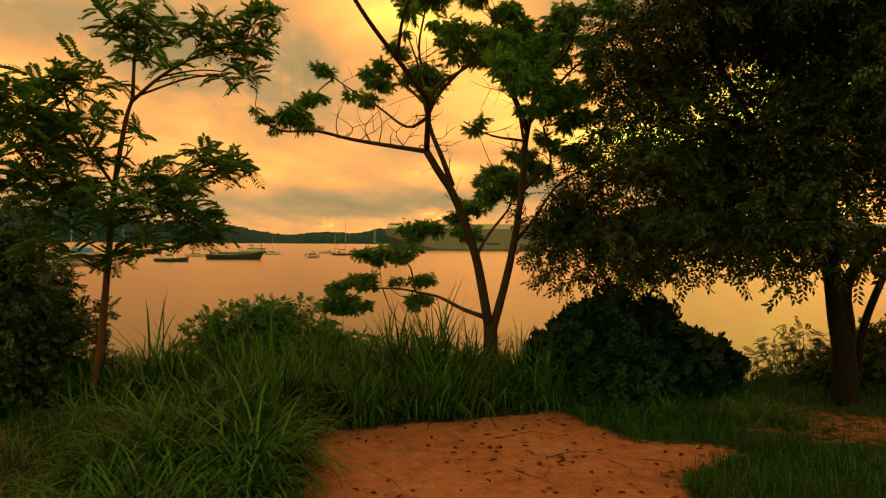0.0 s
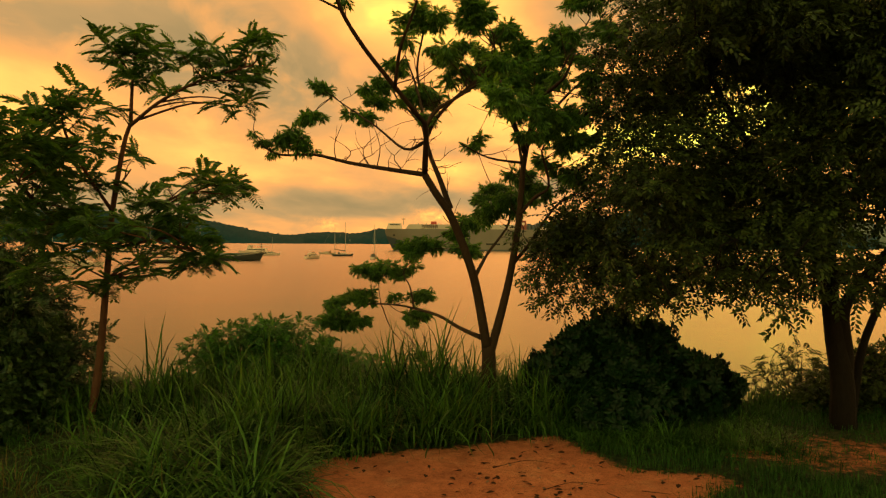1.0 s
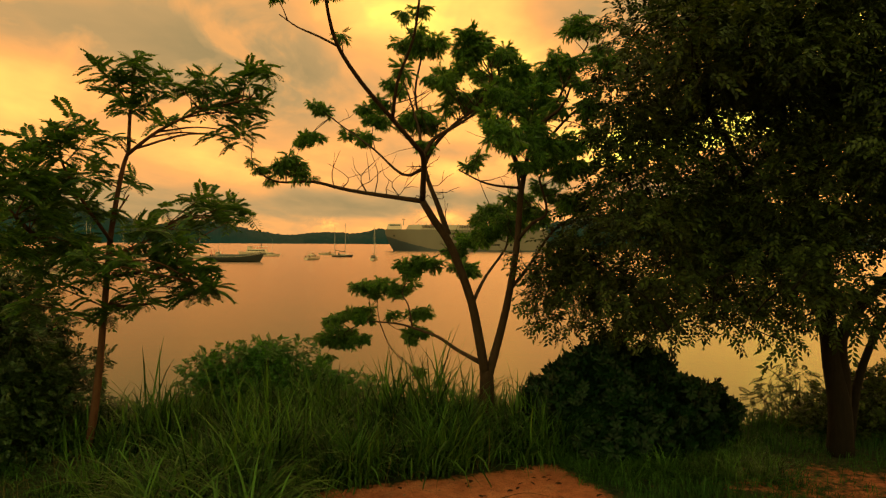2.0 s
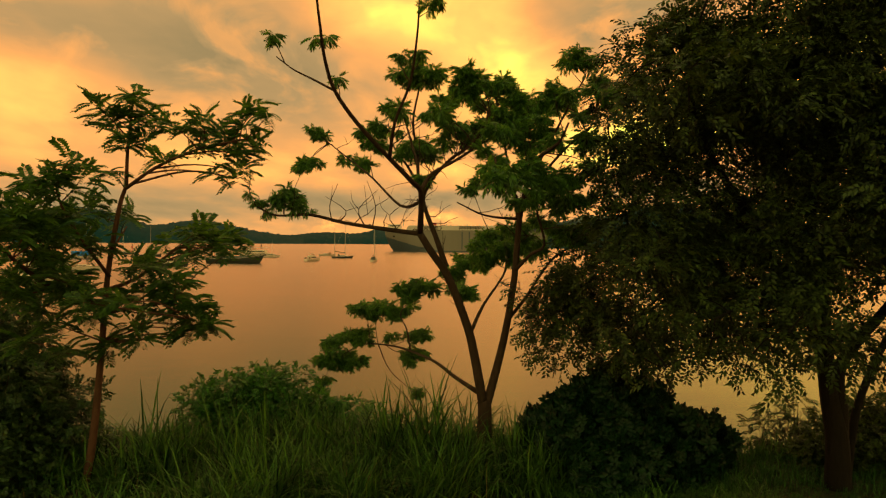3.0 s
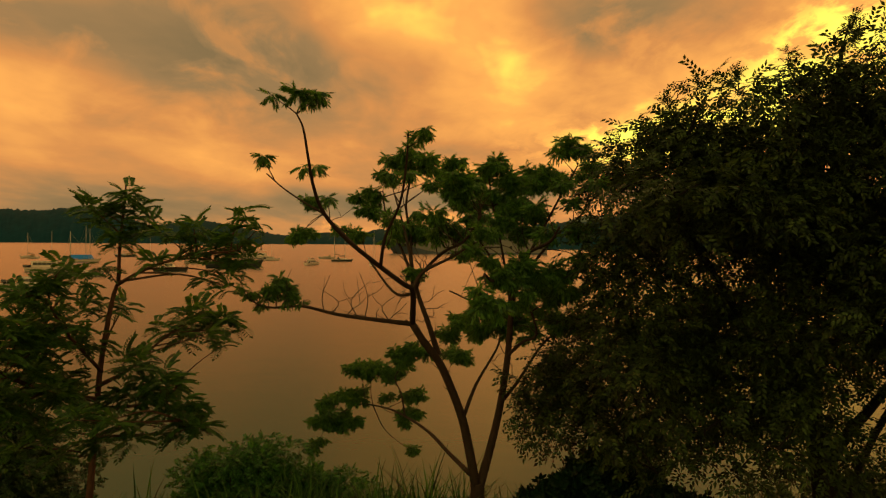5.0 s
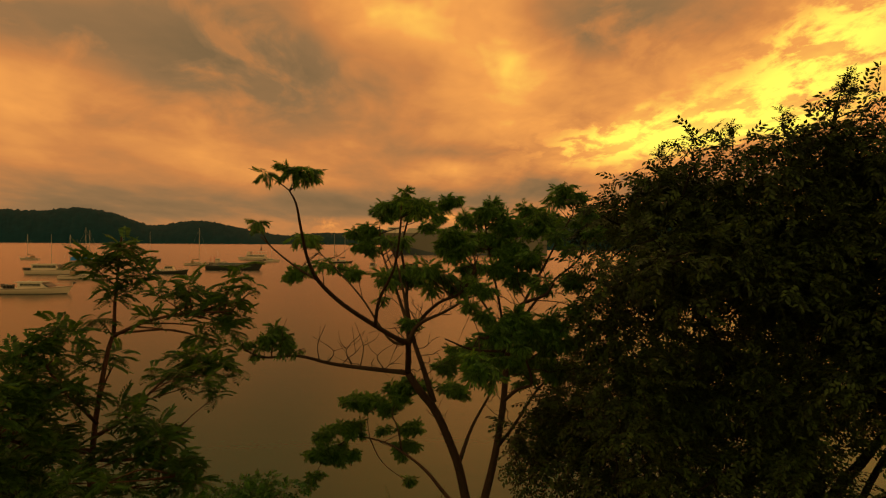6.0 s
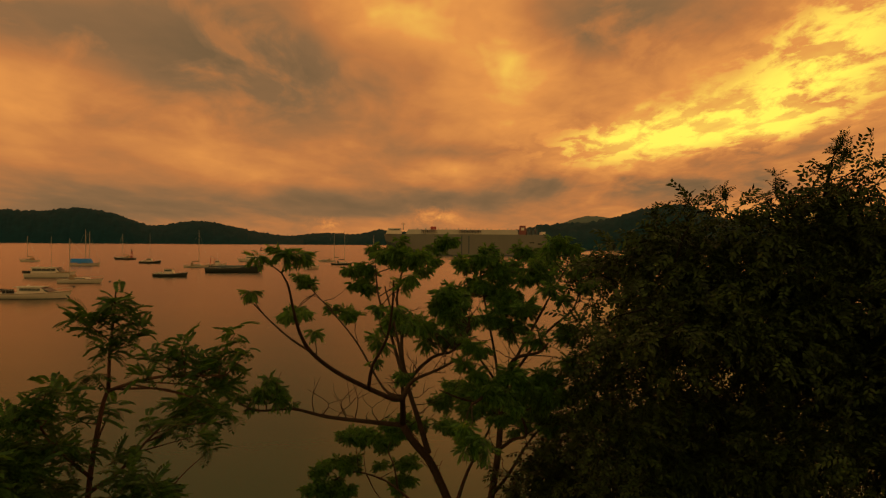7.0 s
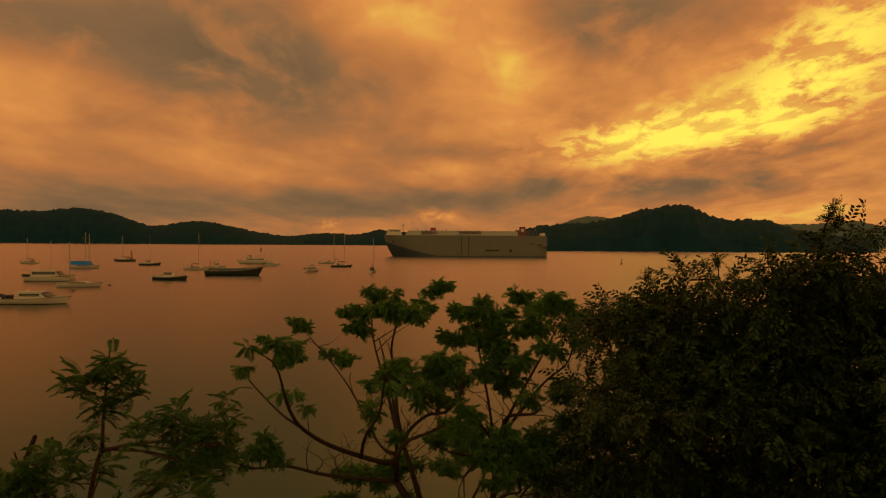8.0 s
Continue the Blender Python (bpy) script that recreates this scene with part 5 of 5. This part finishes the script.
def launch(spot, turn, L, label, hull, mast=0.0, house=0.18, deckmat=CREAM):
    ob = boat_base("launch", spot, label, turn)
    F = 0.10 * L
    make_hull(ob, L, 0.30 * L, F, hull, 0.5, 0.75, 0.06 * L, 0.5, deckmat)
    w = 0.095 * L
    cabin = part("wheelhouse", house_soup(-house * L, 0.10 * L, w, F - 0.1, F + 0.13 * L, 0.05 * L, 0.05), WHITE, ob, "white wheelhouse with dark windows")
    windows(cabin, -house * L * 0.9, 0.05 * L, w, F + 0.065 * L, F + 0.11 * L, 3, 0.04)
    s = Soup()
    s.box(-house * L - 0.2, 0.09 * L, -w - 0.1, w + 0.1, F + 0.13 * L, F + 0.13 * L + 0.08)
    part("roof", s, TAN, ob)
    part("engine_hatch", house_soup(-0.36 * L, -0.24 * L, 0.07 * L, F - 0.1, F + 0.4, 0.1, 0.1), CREAM, ob)
    if mast:
        pole(ob, "mast", (-0.02 * L, 0, F + 0.12 * L), (-0.02 * L, 0, F + mast), 0.09, 0.05, ALLOY)
    return ob


def work_barge(spot, turn):
    ob = boat_base("work_boat", spot, "long low dark work boat with raised bow", turn)
    L, F = 24.5, 2.3
    make_hull(ob, L, 6.2, F, NAVY, 0.75, 0.9, 2.6, 0.0, paint_material("worn_steel_deck", (0.10, 0.09, 0.08), 0.7))
    part("bulwark", rail_soup(hull_lines(L, 6.2, F, 0.75, 0.9, 2.6), 0.5, 0.09, 1), NAVY, ob)
    part("hold_cover", house_soup(-7.5, 6.0, 2.1, F - 0.2, F + 0.9, 0.6, 0.6, 0.4), paint_material("grey_tarpaulin", (0.15, 0.16, 0.16), 0.8), ob, "grey tarpaulin over the hold")
    for x in (-10.5, 9.0):
        for q in (-1, 1):
            pole(ob, "bollard", (x, q * 1.6, F), (x, q * 1.6, F + 1.0), 0.18, 0.18, BLACK)
    return ob


def ferry(spot, turn):
    ob = boat_base("ferry", spot, "white passenger ferry with a long open deck", turn)
    L, F = 22.0, 1.6
    make_hull(ob, L, 5.6, F, WHITE, 0.4, 0.85, 1.6)
    cabin = part("cabin", house_soup(-8.5, 5.0, 2.3, F, F + 2.2, 1.0, 0.2), WHITE, ob, "white cabin with a row of windows")
    windows(cabin, -8.0, 3.6, 2.3, F + 1.0, F + 1.7, 8)
    for i in range(7):
        for q in (-1, 1):
            pole(ob, "canopy_post", (-8 + 1.9 * i, q * 2.0, F + 2.2), (-8 + 1.9 * i, q * 2.0, F + 4.0), 0.05, 0.05, ALLOY)
    s = Soup()
    s.box(-8.8, 3.9, -2.3, 2.3, F + 4.0, F + 4.12)
    part("canopy", s, CREAM, ob, "pale canopy roof")
    part("bridge", house_soup(1.5, 4.2, 1.7, F + 2.2, F + 3.9, 0.6, 0.1), WHITE, ob)
    return ob


def fishing_boat(spot, turn):
    ob = boat_base("fishing_boat", spot, "small cluttered fishing boat with frames and masts", turn)
    L, F = 9.5, 1.1
    make_hull(ob, L, 3.0, F, WHITE, 0.6, 0.8, 0.6)
    cabin = part("wheelhouse", house_soup(-1.2, 1.6, 1.0, F, F + 2.1, 0.3, 0.0), WHITE, ob)
    windows(cabin, -1.0, 1.2, 1.0, F + 1.2, F + 1.8, 2)
    for x in (-3.4, -1.6):
        for q in (-1, 1):
            pole(ob, "frame_post", (x, q * 1.1, F), (x, q * 0.9, F + 3.2), 0.07, 0.07, RED)
        pole(ob, "frame_beam", (x, -0.9, F + 3.2), (x, 0.9, F + 3.2), 0.07, 0.07, RED)
    pole(ob, "mast", (0.2, 0, F + 2.0), (0.2, 0, F + 6.0), 0.08, 0.04, ALLOY)
    pole(ob, "derrick", (0.2, 0, F + 2.4), (-3.6, 0, F + 4.4), 0.06, 0.05, ALLOY)
    return ob


def channel_buoy(spot, h, mat, label):
    ob = thing("channel_buoy", (spot[0], spot[1], WATER_Z), label, "buoy", "channel buoys")
    s = Soup()
    s.tube([(0, 0, -0.3), (0, 0, 0.15 * h), (0, 0, 0.2 * h)], [0.17 * h, 0.17 * h, 0.12 * h], 12)
    part("float", s, mat, ob)
    for i in range(4):
        a = math.pi / 2 * i + 0.4
        pole(ob, "tower_leg", (0.12 * h * math.cos(a), 0.12 * h * math.sin(a), 0.18 * h), (0.05 * h * math.cos(a), 0.05 * h * math.sin(a), 0.8 * h), 0.02 * h, 0.02 * h, mat)
    s = Soup()
    s.tube([(0, 0, 0.5 * h), (0, 0, 0.8 * h)], [0.09 * h, 0.07 * h], 8)
    part("daymark", s, mat, ob)
    s = Soup()
    s.tube([(0, 0, 0.8 * h), (0, 0, 0.93 * h), (0, 0, h)], [0.05 * h, 0.05 * h, 0.015 * h], 8)
    part("lantern", s, BLACK, ob)


def mooring_ball(spot):
    s = Soup()
    s.tube([(0, 0, -0.35), (0, 0, -0.2), (0, 0, 0.1), (0, 0, 0.35), (0, 0, 0.45)], [0.2, 0.42, 0.5, 0.35, 0.08], 12)
    ob = new("mooring_buoy", s.mesh("mooring_buoy", BLACK, True))
    ob.matrix_basis = pose(spot[0], spot[1], WATER_Z)
    tagged(ob, "small dark mooring buoy afloat on the water", "buoy", "mooring buoys")


motor_yacht((-94.9, 160.5), 4, 19, "long low white motor yacht at anchor", fly=False, low=0.075, cab=(-0.10, 0.27), free=0.068)
motor_yacht((-140.3, 249.9), 2, 17.5, "white motor cruiser with a row of cabin windows", fly=False, mast=13.0, low=0.12, cab=(-0.36, 0.24))
sailing_boat((-114.2, 220.4), 3, 14, "white sailing boat with tan cockpit canvas", WHITE, 13, TAN, (-0.25,))
sailing_boat((-258.2, 434.5), 172, 13.4, "distant white sailing boat with tan sail cover", WHITE, 15, TAN)
sailing_boat((-189.3, 369.3), 5, 15.6, "two-masted sailing boat under bright blue canvas", WHITE, 18, BLUE, (0.0, 0.13), BLUE, BLUE)
sailing_boat((-226.3, 495.1), 176, 16, "dark-hulled sailing boat with tall mast", NAVY, 17, TAN)
launch((-175.5, 418.3), 8, 12.6, "white cabin launch with dark waterline", NAVY, 17)
launch((-102.0, 262.1), 3, 12.8, "dark-hulled launch with small white wheelhouse", NAVY)
sailing_boat((-125.7, 356.7), 8, 12.7, "white sailing boat with low cabin and mast", WHITE, 18, TAN)
fishing_boat((-120.6, 373.1), 12)
work_barge((-89.1, 300.1), 3)
ferry((-125.8, 463.1), 176)
motor_yacht((-103.6, 422.1), 6, 10, "small white motor boat beside the ferry", fly=False, mast=10)
motor_yacht((-64.4, 345.2), 62, 11, "white motor cruiser seen from its quarter")
sailing_boat((-78.9, 473.2), 178, 12, "white sailing boat with tan furled sail", WHITE, 19, TAN, (-0.45,))
sailing_boat((-59.1, 410.6), 4, 12.7, "black sailing boat with slender mast", NAVY, 19, NAVY, (0.12,))
sailing_boat((-33.9, 343.2), 84, 11, "small white sailing boat seen end on", WHITE, 16, NAVY)
channel_buoy((-262.8, 1006.7), 7.0, BLACK, "dark lattice channel buoy")
channel_buoy((-249.0, 557.4), 7.0, RED, "red lattice channel buoy with lantern")
channel_buoy((130.2, 504.5), 4.6, RED, "slim red channel buoy")
mooring_ball((-108.2, 226.9))
mooring_ball((-97.4, 423.3))
mooring_ball((-106.0, 200.6))


# ---- the car carrier ----
def car_carrier(spot, turn, L):
    ob = thing("car_carrier", (spot[0], spot[1], WATER_Z), "huge slab-sided grey car carrier ship with dark bow", "ship", turn=turn)
    B, H = 30.0, 22.5
    nx, nz = 150, 40
    v = []
    for i in range(nx + 1):
        t = i / nx
        for j in range(nz + 1):
            z = -1 + (H + 1) * j / nz
            up = max(0, z / H)
            end = 1 - 0.055 * (1 - up) ** 1.6
            full = 1.0 if t < 0.72 else 1 - ((t - 0.72) / (end - 0.72 + 1e-6)) ** (2.0 + 1.8 * up) if t < end else 0.0
            aft = min(1, 0.82 + t * 3.5) if up < 0.5 else 1.0
            v.append((L * (min(t, end) - 0.5), B / 2 * max(full, 0.0) * aft, z))
    grey, dark = Soup(), Soup()
    w = nz + 1
    for side in (0, 1):
        vv = [(x, y if side == 0 else -y, z) for x, y, z in v]
        for part_soup, keep in ((grey, False), (dark, True)):
            f = []
            for i in range(nx):
                for j in range(nz):
                    t, z = (i + 0.5) / nx, (j + 0.5) / nz
                    is_dark = t > 0.66 and z < 0.10 + 0.62 * max(0, (t - 0.66) / 0.34) ** 1.25 or z < 0.09
                    if is_dark == keep:
                        q = (i * w + j, (i + 1) * w + j, (i + 1) * w + j + 1, i * w + j + 1)
                        f.append(q if side else q[::-1])
            part_soup.add(vv, f)
    grey.add([(-L / 2, -B / 2 * 0.82, -1), (-L / 2, B / 2 * 0.82, -1), (-L / 2, B / 2, H), (-L / 2, -B / 2, H)], [(0, 1, 2, 3)])
    part("hull", grey, SHIP_GREY, ob, "grey steel topsides")
    part("bow_and_boot_top", dark, SHIP_DARK, ob, "dark blue painted bow and waterline")
    deck = Soup()
    top = [(L * (i / nx - 0.5), v[i * w + nz][1], H) for i in range(nx + 1)]
    deck.add([(x, -y, z - 0.01) for x, y, z in top] + [(x, y, z - 0.01) for x, y, z in top], [(i, i + 1, nx + 2 + i, nx + 1 + i) for i in range(nx)])
    part("weather_deck", deck, CREAM, ob)
    # upper works, set in from the side
    part("upper_deckhouse", house_soup(-0.325 * L, 0.365 * L, 13.6, H, H + 4.7, 3, 1, 0.4), paint_material("pale_ship_paint", (0.50, 0.40, 0.33), 0.5, 0.25, 0.1), ob, "pale upper deck structure")
    bridge = part("bridge", house_soup(0.395 * L, 0.485 * L, 9.5, H, H + 6.0, 2.0, 0.4, 0.3), WHITE, ob, "white wheelhouse near the bow")
    windows(bridge, 0.40 * L, 0.465 * L, 9.45, H + 3.8, H + 5.0, 7, 0.1)
    pole(ob, "radar_mast", (0.383 * L, 0, H + 4.5), (0.383 * L, 0, H + 12.5), 0.5, 0.25, ALLOY)
    pole(ob, "radar_arm", (0.372 * L, 0, H + 10.6), (0.394 * L, 0, H + 10.6), 0.3, 0.3, BLACK)
    funnel = part("funnel", house_soup(-0.379 * L, -0.336 * L, 4.0, H, H + 9.6, 1.0, 0.6, 0.4), paint_material("faded_red_paint", (0.24, 0.05, 0.04), 0.6), ob, "red funnel with a pale band")
    s = Soup()
    s.box(-0.366 * L, -0.348 * L, 3.6, 4.05, H + 4.6, H + 7.4)
    part("funnel_mark", s, WHITE, funnel)
    s = Soup()
    s.box(0.178 * L, 0.212 * L, 3, 6, H + 4.7, H + 8.0)
    part("winch_house", s, RED, ob, "red deck machinery housing")
    for i in range(26):
        x = (-0.31 + 0.025 * i) * L
        s = Soup()
        k = 0.4 + 0.6 * (i * 7 % 5) / 4
        s.tube([(x, 11.5, H + 4.6), (x, 11.5, H + 4.6 + 1.3 * k), (x, 11.5, H + 4.6 + 1.7 * k)], [0.5, 0.5, 0.8], 8)
        part("ventilator", s, CREAM, ob)
    # galleries of rails and gear hung along the upper deck, and dark housings aft of the funnel
    for a, c in ((-0.095, 0.036), (0.172, 0.265)):
        s = Soup()
        for i in range(9):
            x = L * (a + (c - a) * i / 8)
            s.tube([(x, 14.3, H + 0.2), (x, 14.3, H + 4.2)], [0.16, 0.16], 4)
        for z in (2.2, 3.2, 4.2):
            s.tube([(a * L, 14.3, H + z), (c * L, 14.3, H + z)], [0.2, 0.2], 4)
        part("deck_rail", s, BLACK, ob, "dark gallery rail")
    for a, c, h in ((-0.405, -0.383, 6.2), (-0.43, -0.408, 5.0), (-0.448, -0.434, 6.6)):
        part("engine_casing", house_soup(a * L, c * L, 7.0, H, H + h, 0.5, 0.3, 0.3), SHIP_DARK, ob, "dark casing aft of the funnel")
    # doors and openings in the side
    for x0, x1, z0, z1, name in ((0.018, 0.024, 2.5, 21.0, "ramp_door_edge"), (-0.026, -0.020, 2.5, 21.0, "ramp_door_edge"), (-0.21, -0.125, 6.2, 7.9, "side_opening"), (-0.285, -0.270, 5.6, 8.4, "pilot_door"), (-0.470, -0.442, 12.2, 13.6, "mooring_port"), (-0.42, -0.392, 13.6, 14.6, "mooring_port"), (0.43, 0.442, 15.0, 16.6, "hawse_port")):
        s = Soup()
        s.box(x0 * L, x1 * L, B / 2 - 0.5, B / 2 + 0.06, z0, z1)
        part(name, s, BLACK if "edge" not in name else SHIP_DARK, ob)
    pole(ob, "stern_mast", (-0.44 * L, 0, H), (-0.44 * L, 0, H + 8), 0.35, 0.2, ALLOY)
    part("stern_house", house_soup(-0.495 * L, -0.47 * L, 8, H, H + 3.0, 0.5, 0.2), WHITE, ob)


car_carrier((23.4, 735.1), 180, 170)

# ---- litter on the bare earth ----
def dead_leaf(rng):
    """A curled brown leaf."""
    L, W = rng.uniform(0.07, 0.15), rng.uniform(0.022, 0.04)
    v = []
    for i in range(5):
        t = i / 4
        w = W * math.sin(math.pi * (0.08 + 0.84 * t))
        lift = 0.008 * math.sin(math.pi * t) + 0.006 * t
        v += [(L * (t - 0.5), -w, lift + 0.008), (L * (t - 0.5), 0, lift), (L * (t - 0.5), w, lift + 0.006)]
    f = []
    for i in range(4):
        a = 3 * i
        f += [(a, a + 3, a + 4, a + 1), (a + 1, a + 4, a + 5, a + 2)]
    s = Soup()
    s.add(v, f)
    return s


def pebble(rng):
    s, v, f = Soup(), [], []
    r = rng.uniform(0.012, 0.035)
    for j, (q, z) in enumerate(((0.55, 0.0), (1.0, 0.25), (0.8, 0.6), (0.3, 0.8))):
        for i in range(7):
            a = 2 * math.pi * i / 7
            k = r * q * rng.uniform(0.8, 1.2)
            v.append((k * math.cos(a), k * math.sin(a) * 0.8, z * r * rng.uniform(0.85, 1.1)))
    f = [(j * 7 + i, j * 7 + (i + 1) % 7, (j + 1) * 7 + (i + 1) % 7, (j + 1) * 7 + i) for j in range(3) for i in range(7)]
    f.append(tuple(21 + i for i in range(7)))
    s.add(v, f)
    return s


DEAD = bark_material("dead_leaf", (0.022, 0.009, 0.005), (0.085, 0.035, 0.018))
STONE = bark_material("reddish_stone", (0.16, 0.075, 0.045), (0.38, 0.22, 0.15))


def litter():
    rng = np.random.default_rng(90)
    kinds = [("fallen_leaf", dead_leaf, DEAD, "curled dead brown leaf on bare earth", "leaf", "fallen leaves", 190),
             ("pebble", pebble, STONE, "small reddish stone on bare earth", "stone", "pebbles", 110)]
    for name, make, mat, label, cat, group, count in kinds:
        meshes = [make(rng).mesh(name, mat) for _ in range(6)]
        done = 0
        while done < count:
            x, y = rng.uniform(-2.2, 4.8), rng.uniform(6.0, 13.4)
            near = inside(x, y, BARE)
            if near < 0.06 or (x < 0.6 and rng.random() < 0.55):
                continue
            ob = new(name, meshes[rng.integers(6)])
            ob.matrix_basis = pose(x, y, ground_height(x, y) + 0.004, rng.normal(0, 8), rng.normal(0, 8), rng.uniform(0, 360))
            tagged(ob, label, cat, group)
            done += 1
    for pts in ([(1.6, 10.6), (2.1, 10.9), (2.6, 10.85)], [(2.55, 10.5), (2.75, 10.1), (2.7, 9.9)], [(1.05, 10.0), (1.3, 9.7), (1.45, 9.75), (1.6, 10.2)], [(3.1, 10.6), (3.5, 10.45)], [(0.9, 11.6), (1.5, 11.9), (1.9, 11.8)]):
        s = Soup()
        base = (pts[0][0], pts[0][1], ground_height(*pts[0]))
        line = smooth_line([(x - base[0], y - base[1], ground_height(x, y) - base[2] + 0.012 + 0.02 * (i % 2)) for i, (x, y) in enumerate(pts)], 4)
        s.tube(line, [0.007 - 0.004 * i / len(line) for i in range(len(line))], 5)
        ob = new("fallen_twig", s.mesh("fallen_twig", DEAD))
        ob.matrix_basis = pose(*base)
        tagged(ob, "thin dry twig lying on bare earth", "twig", "fallen twigs")


litter()
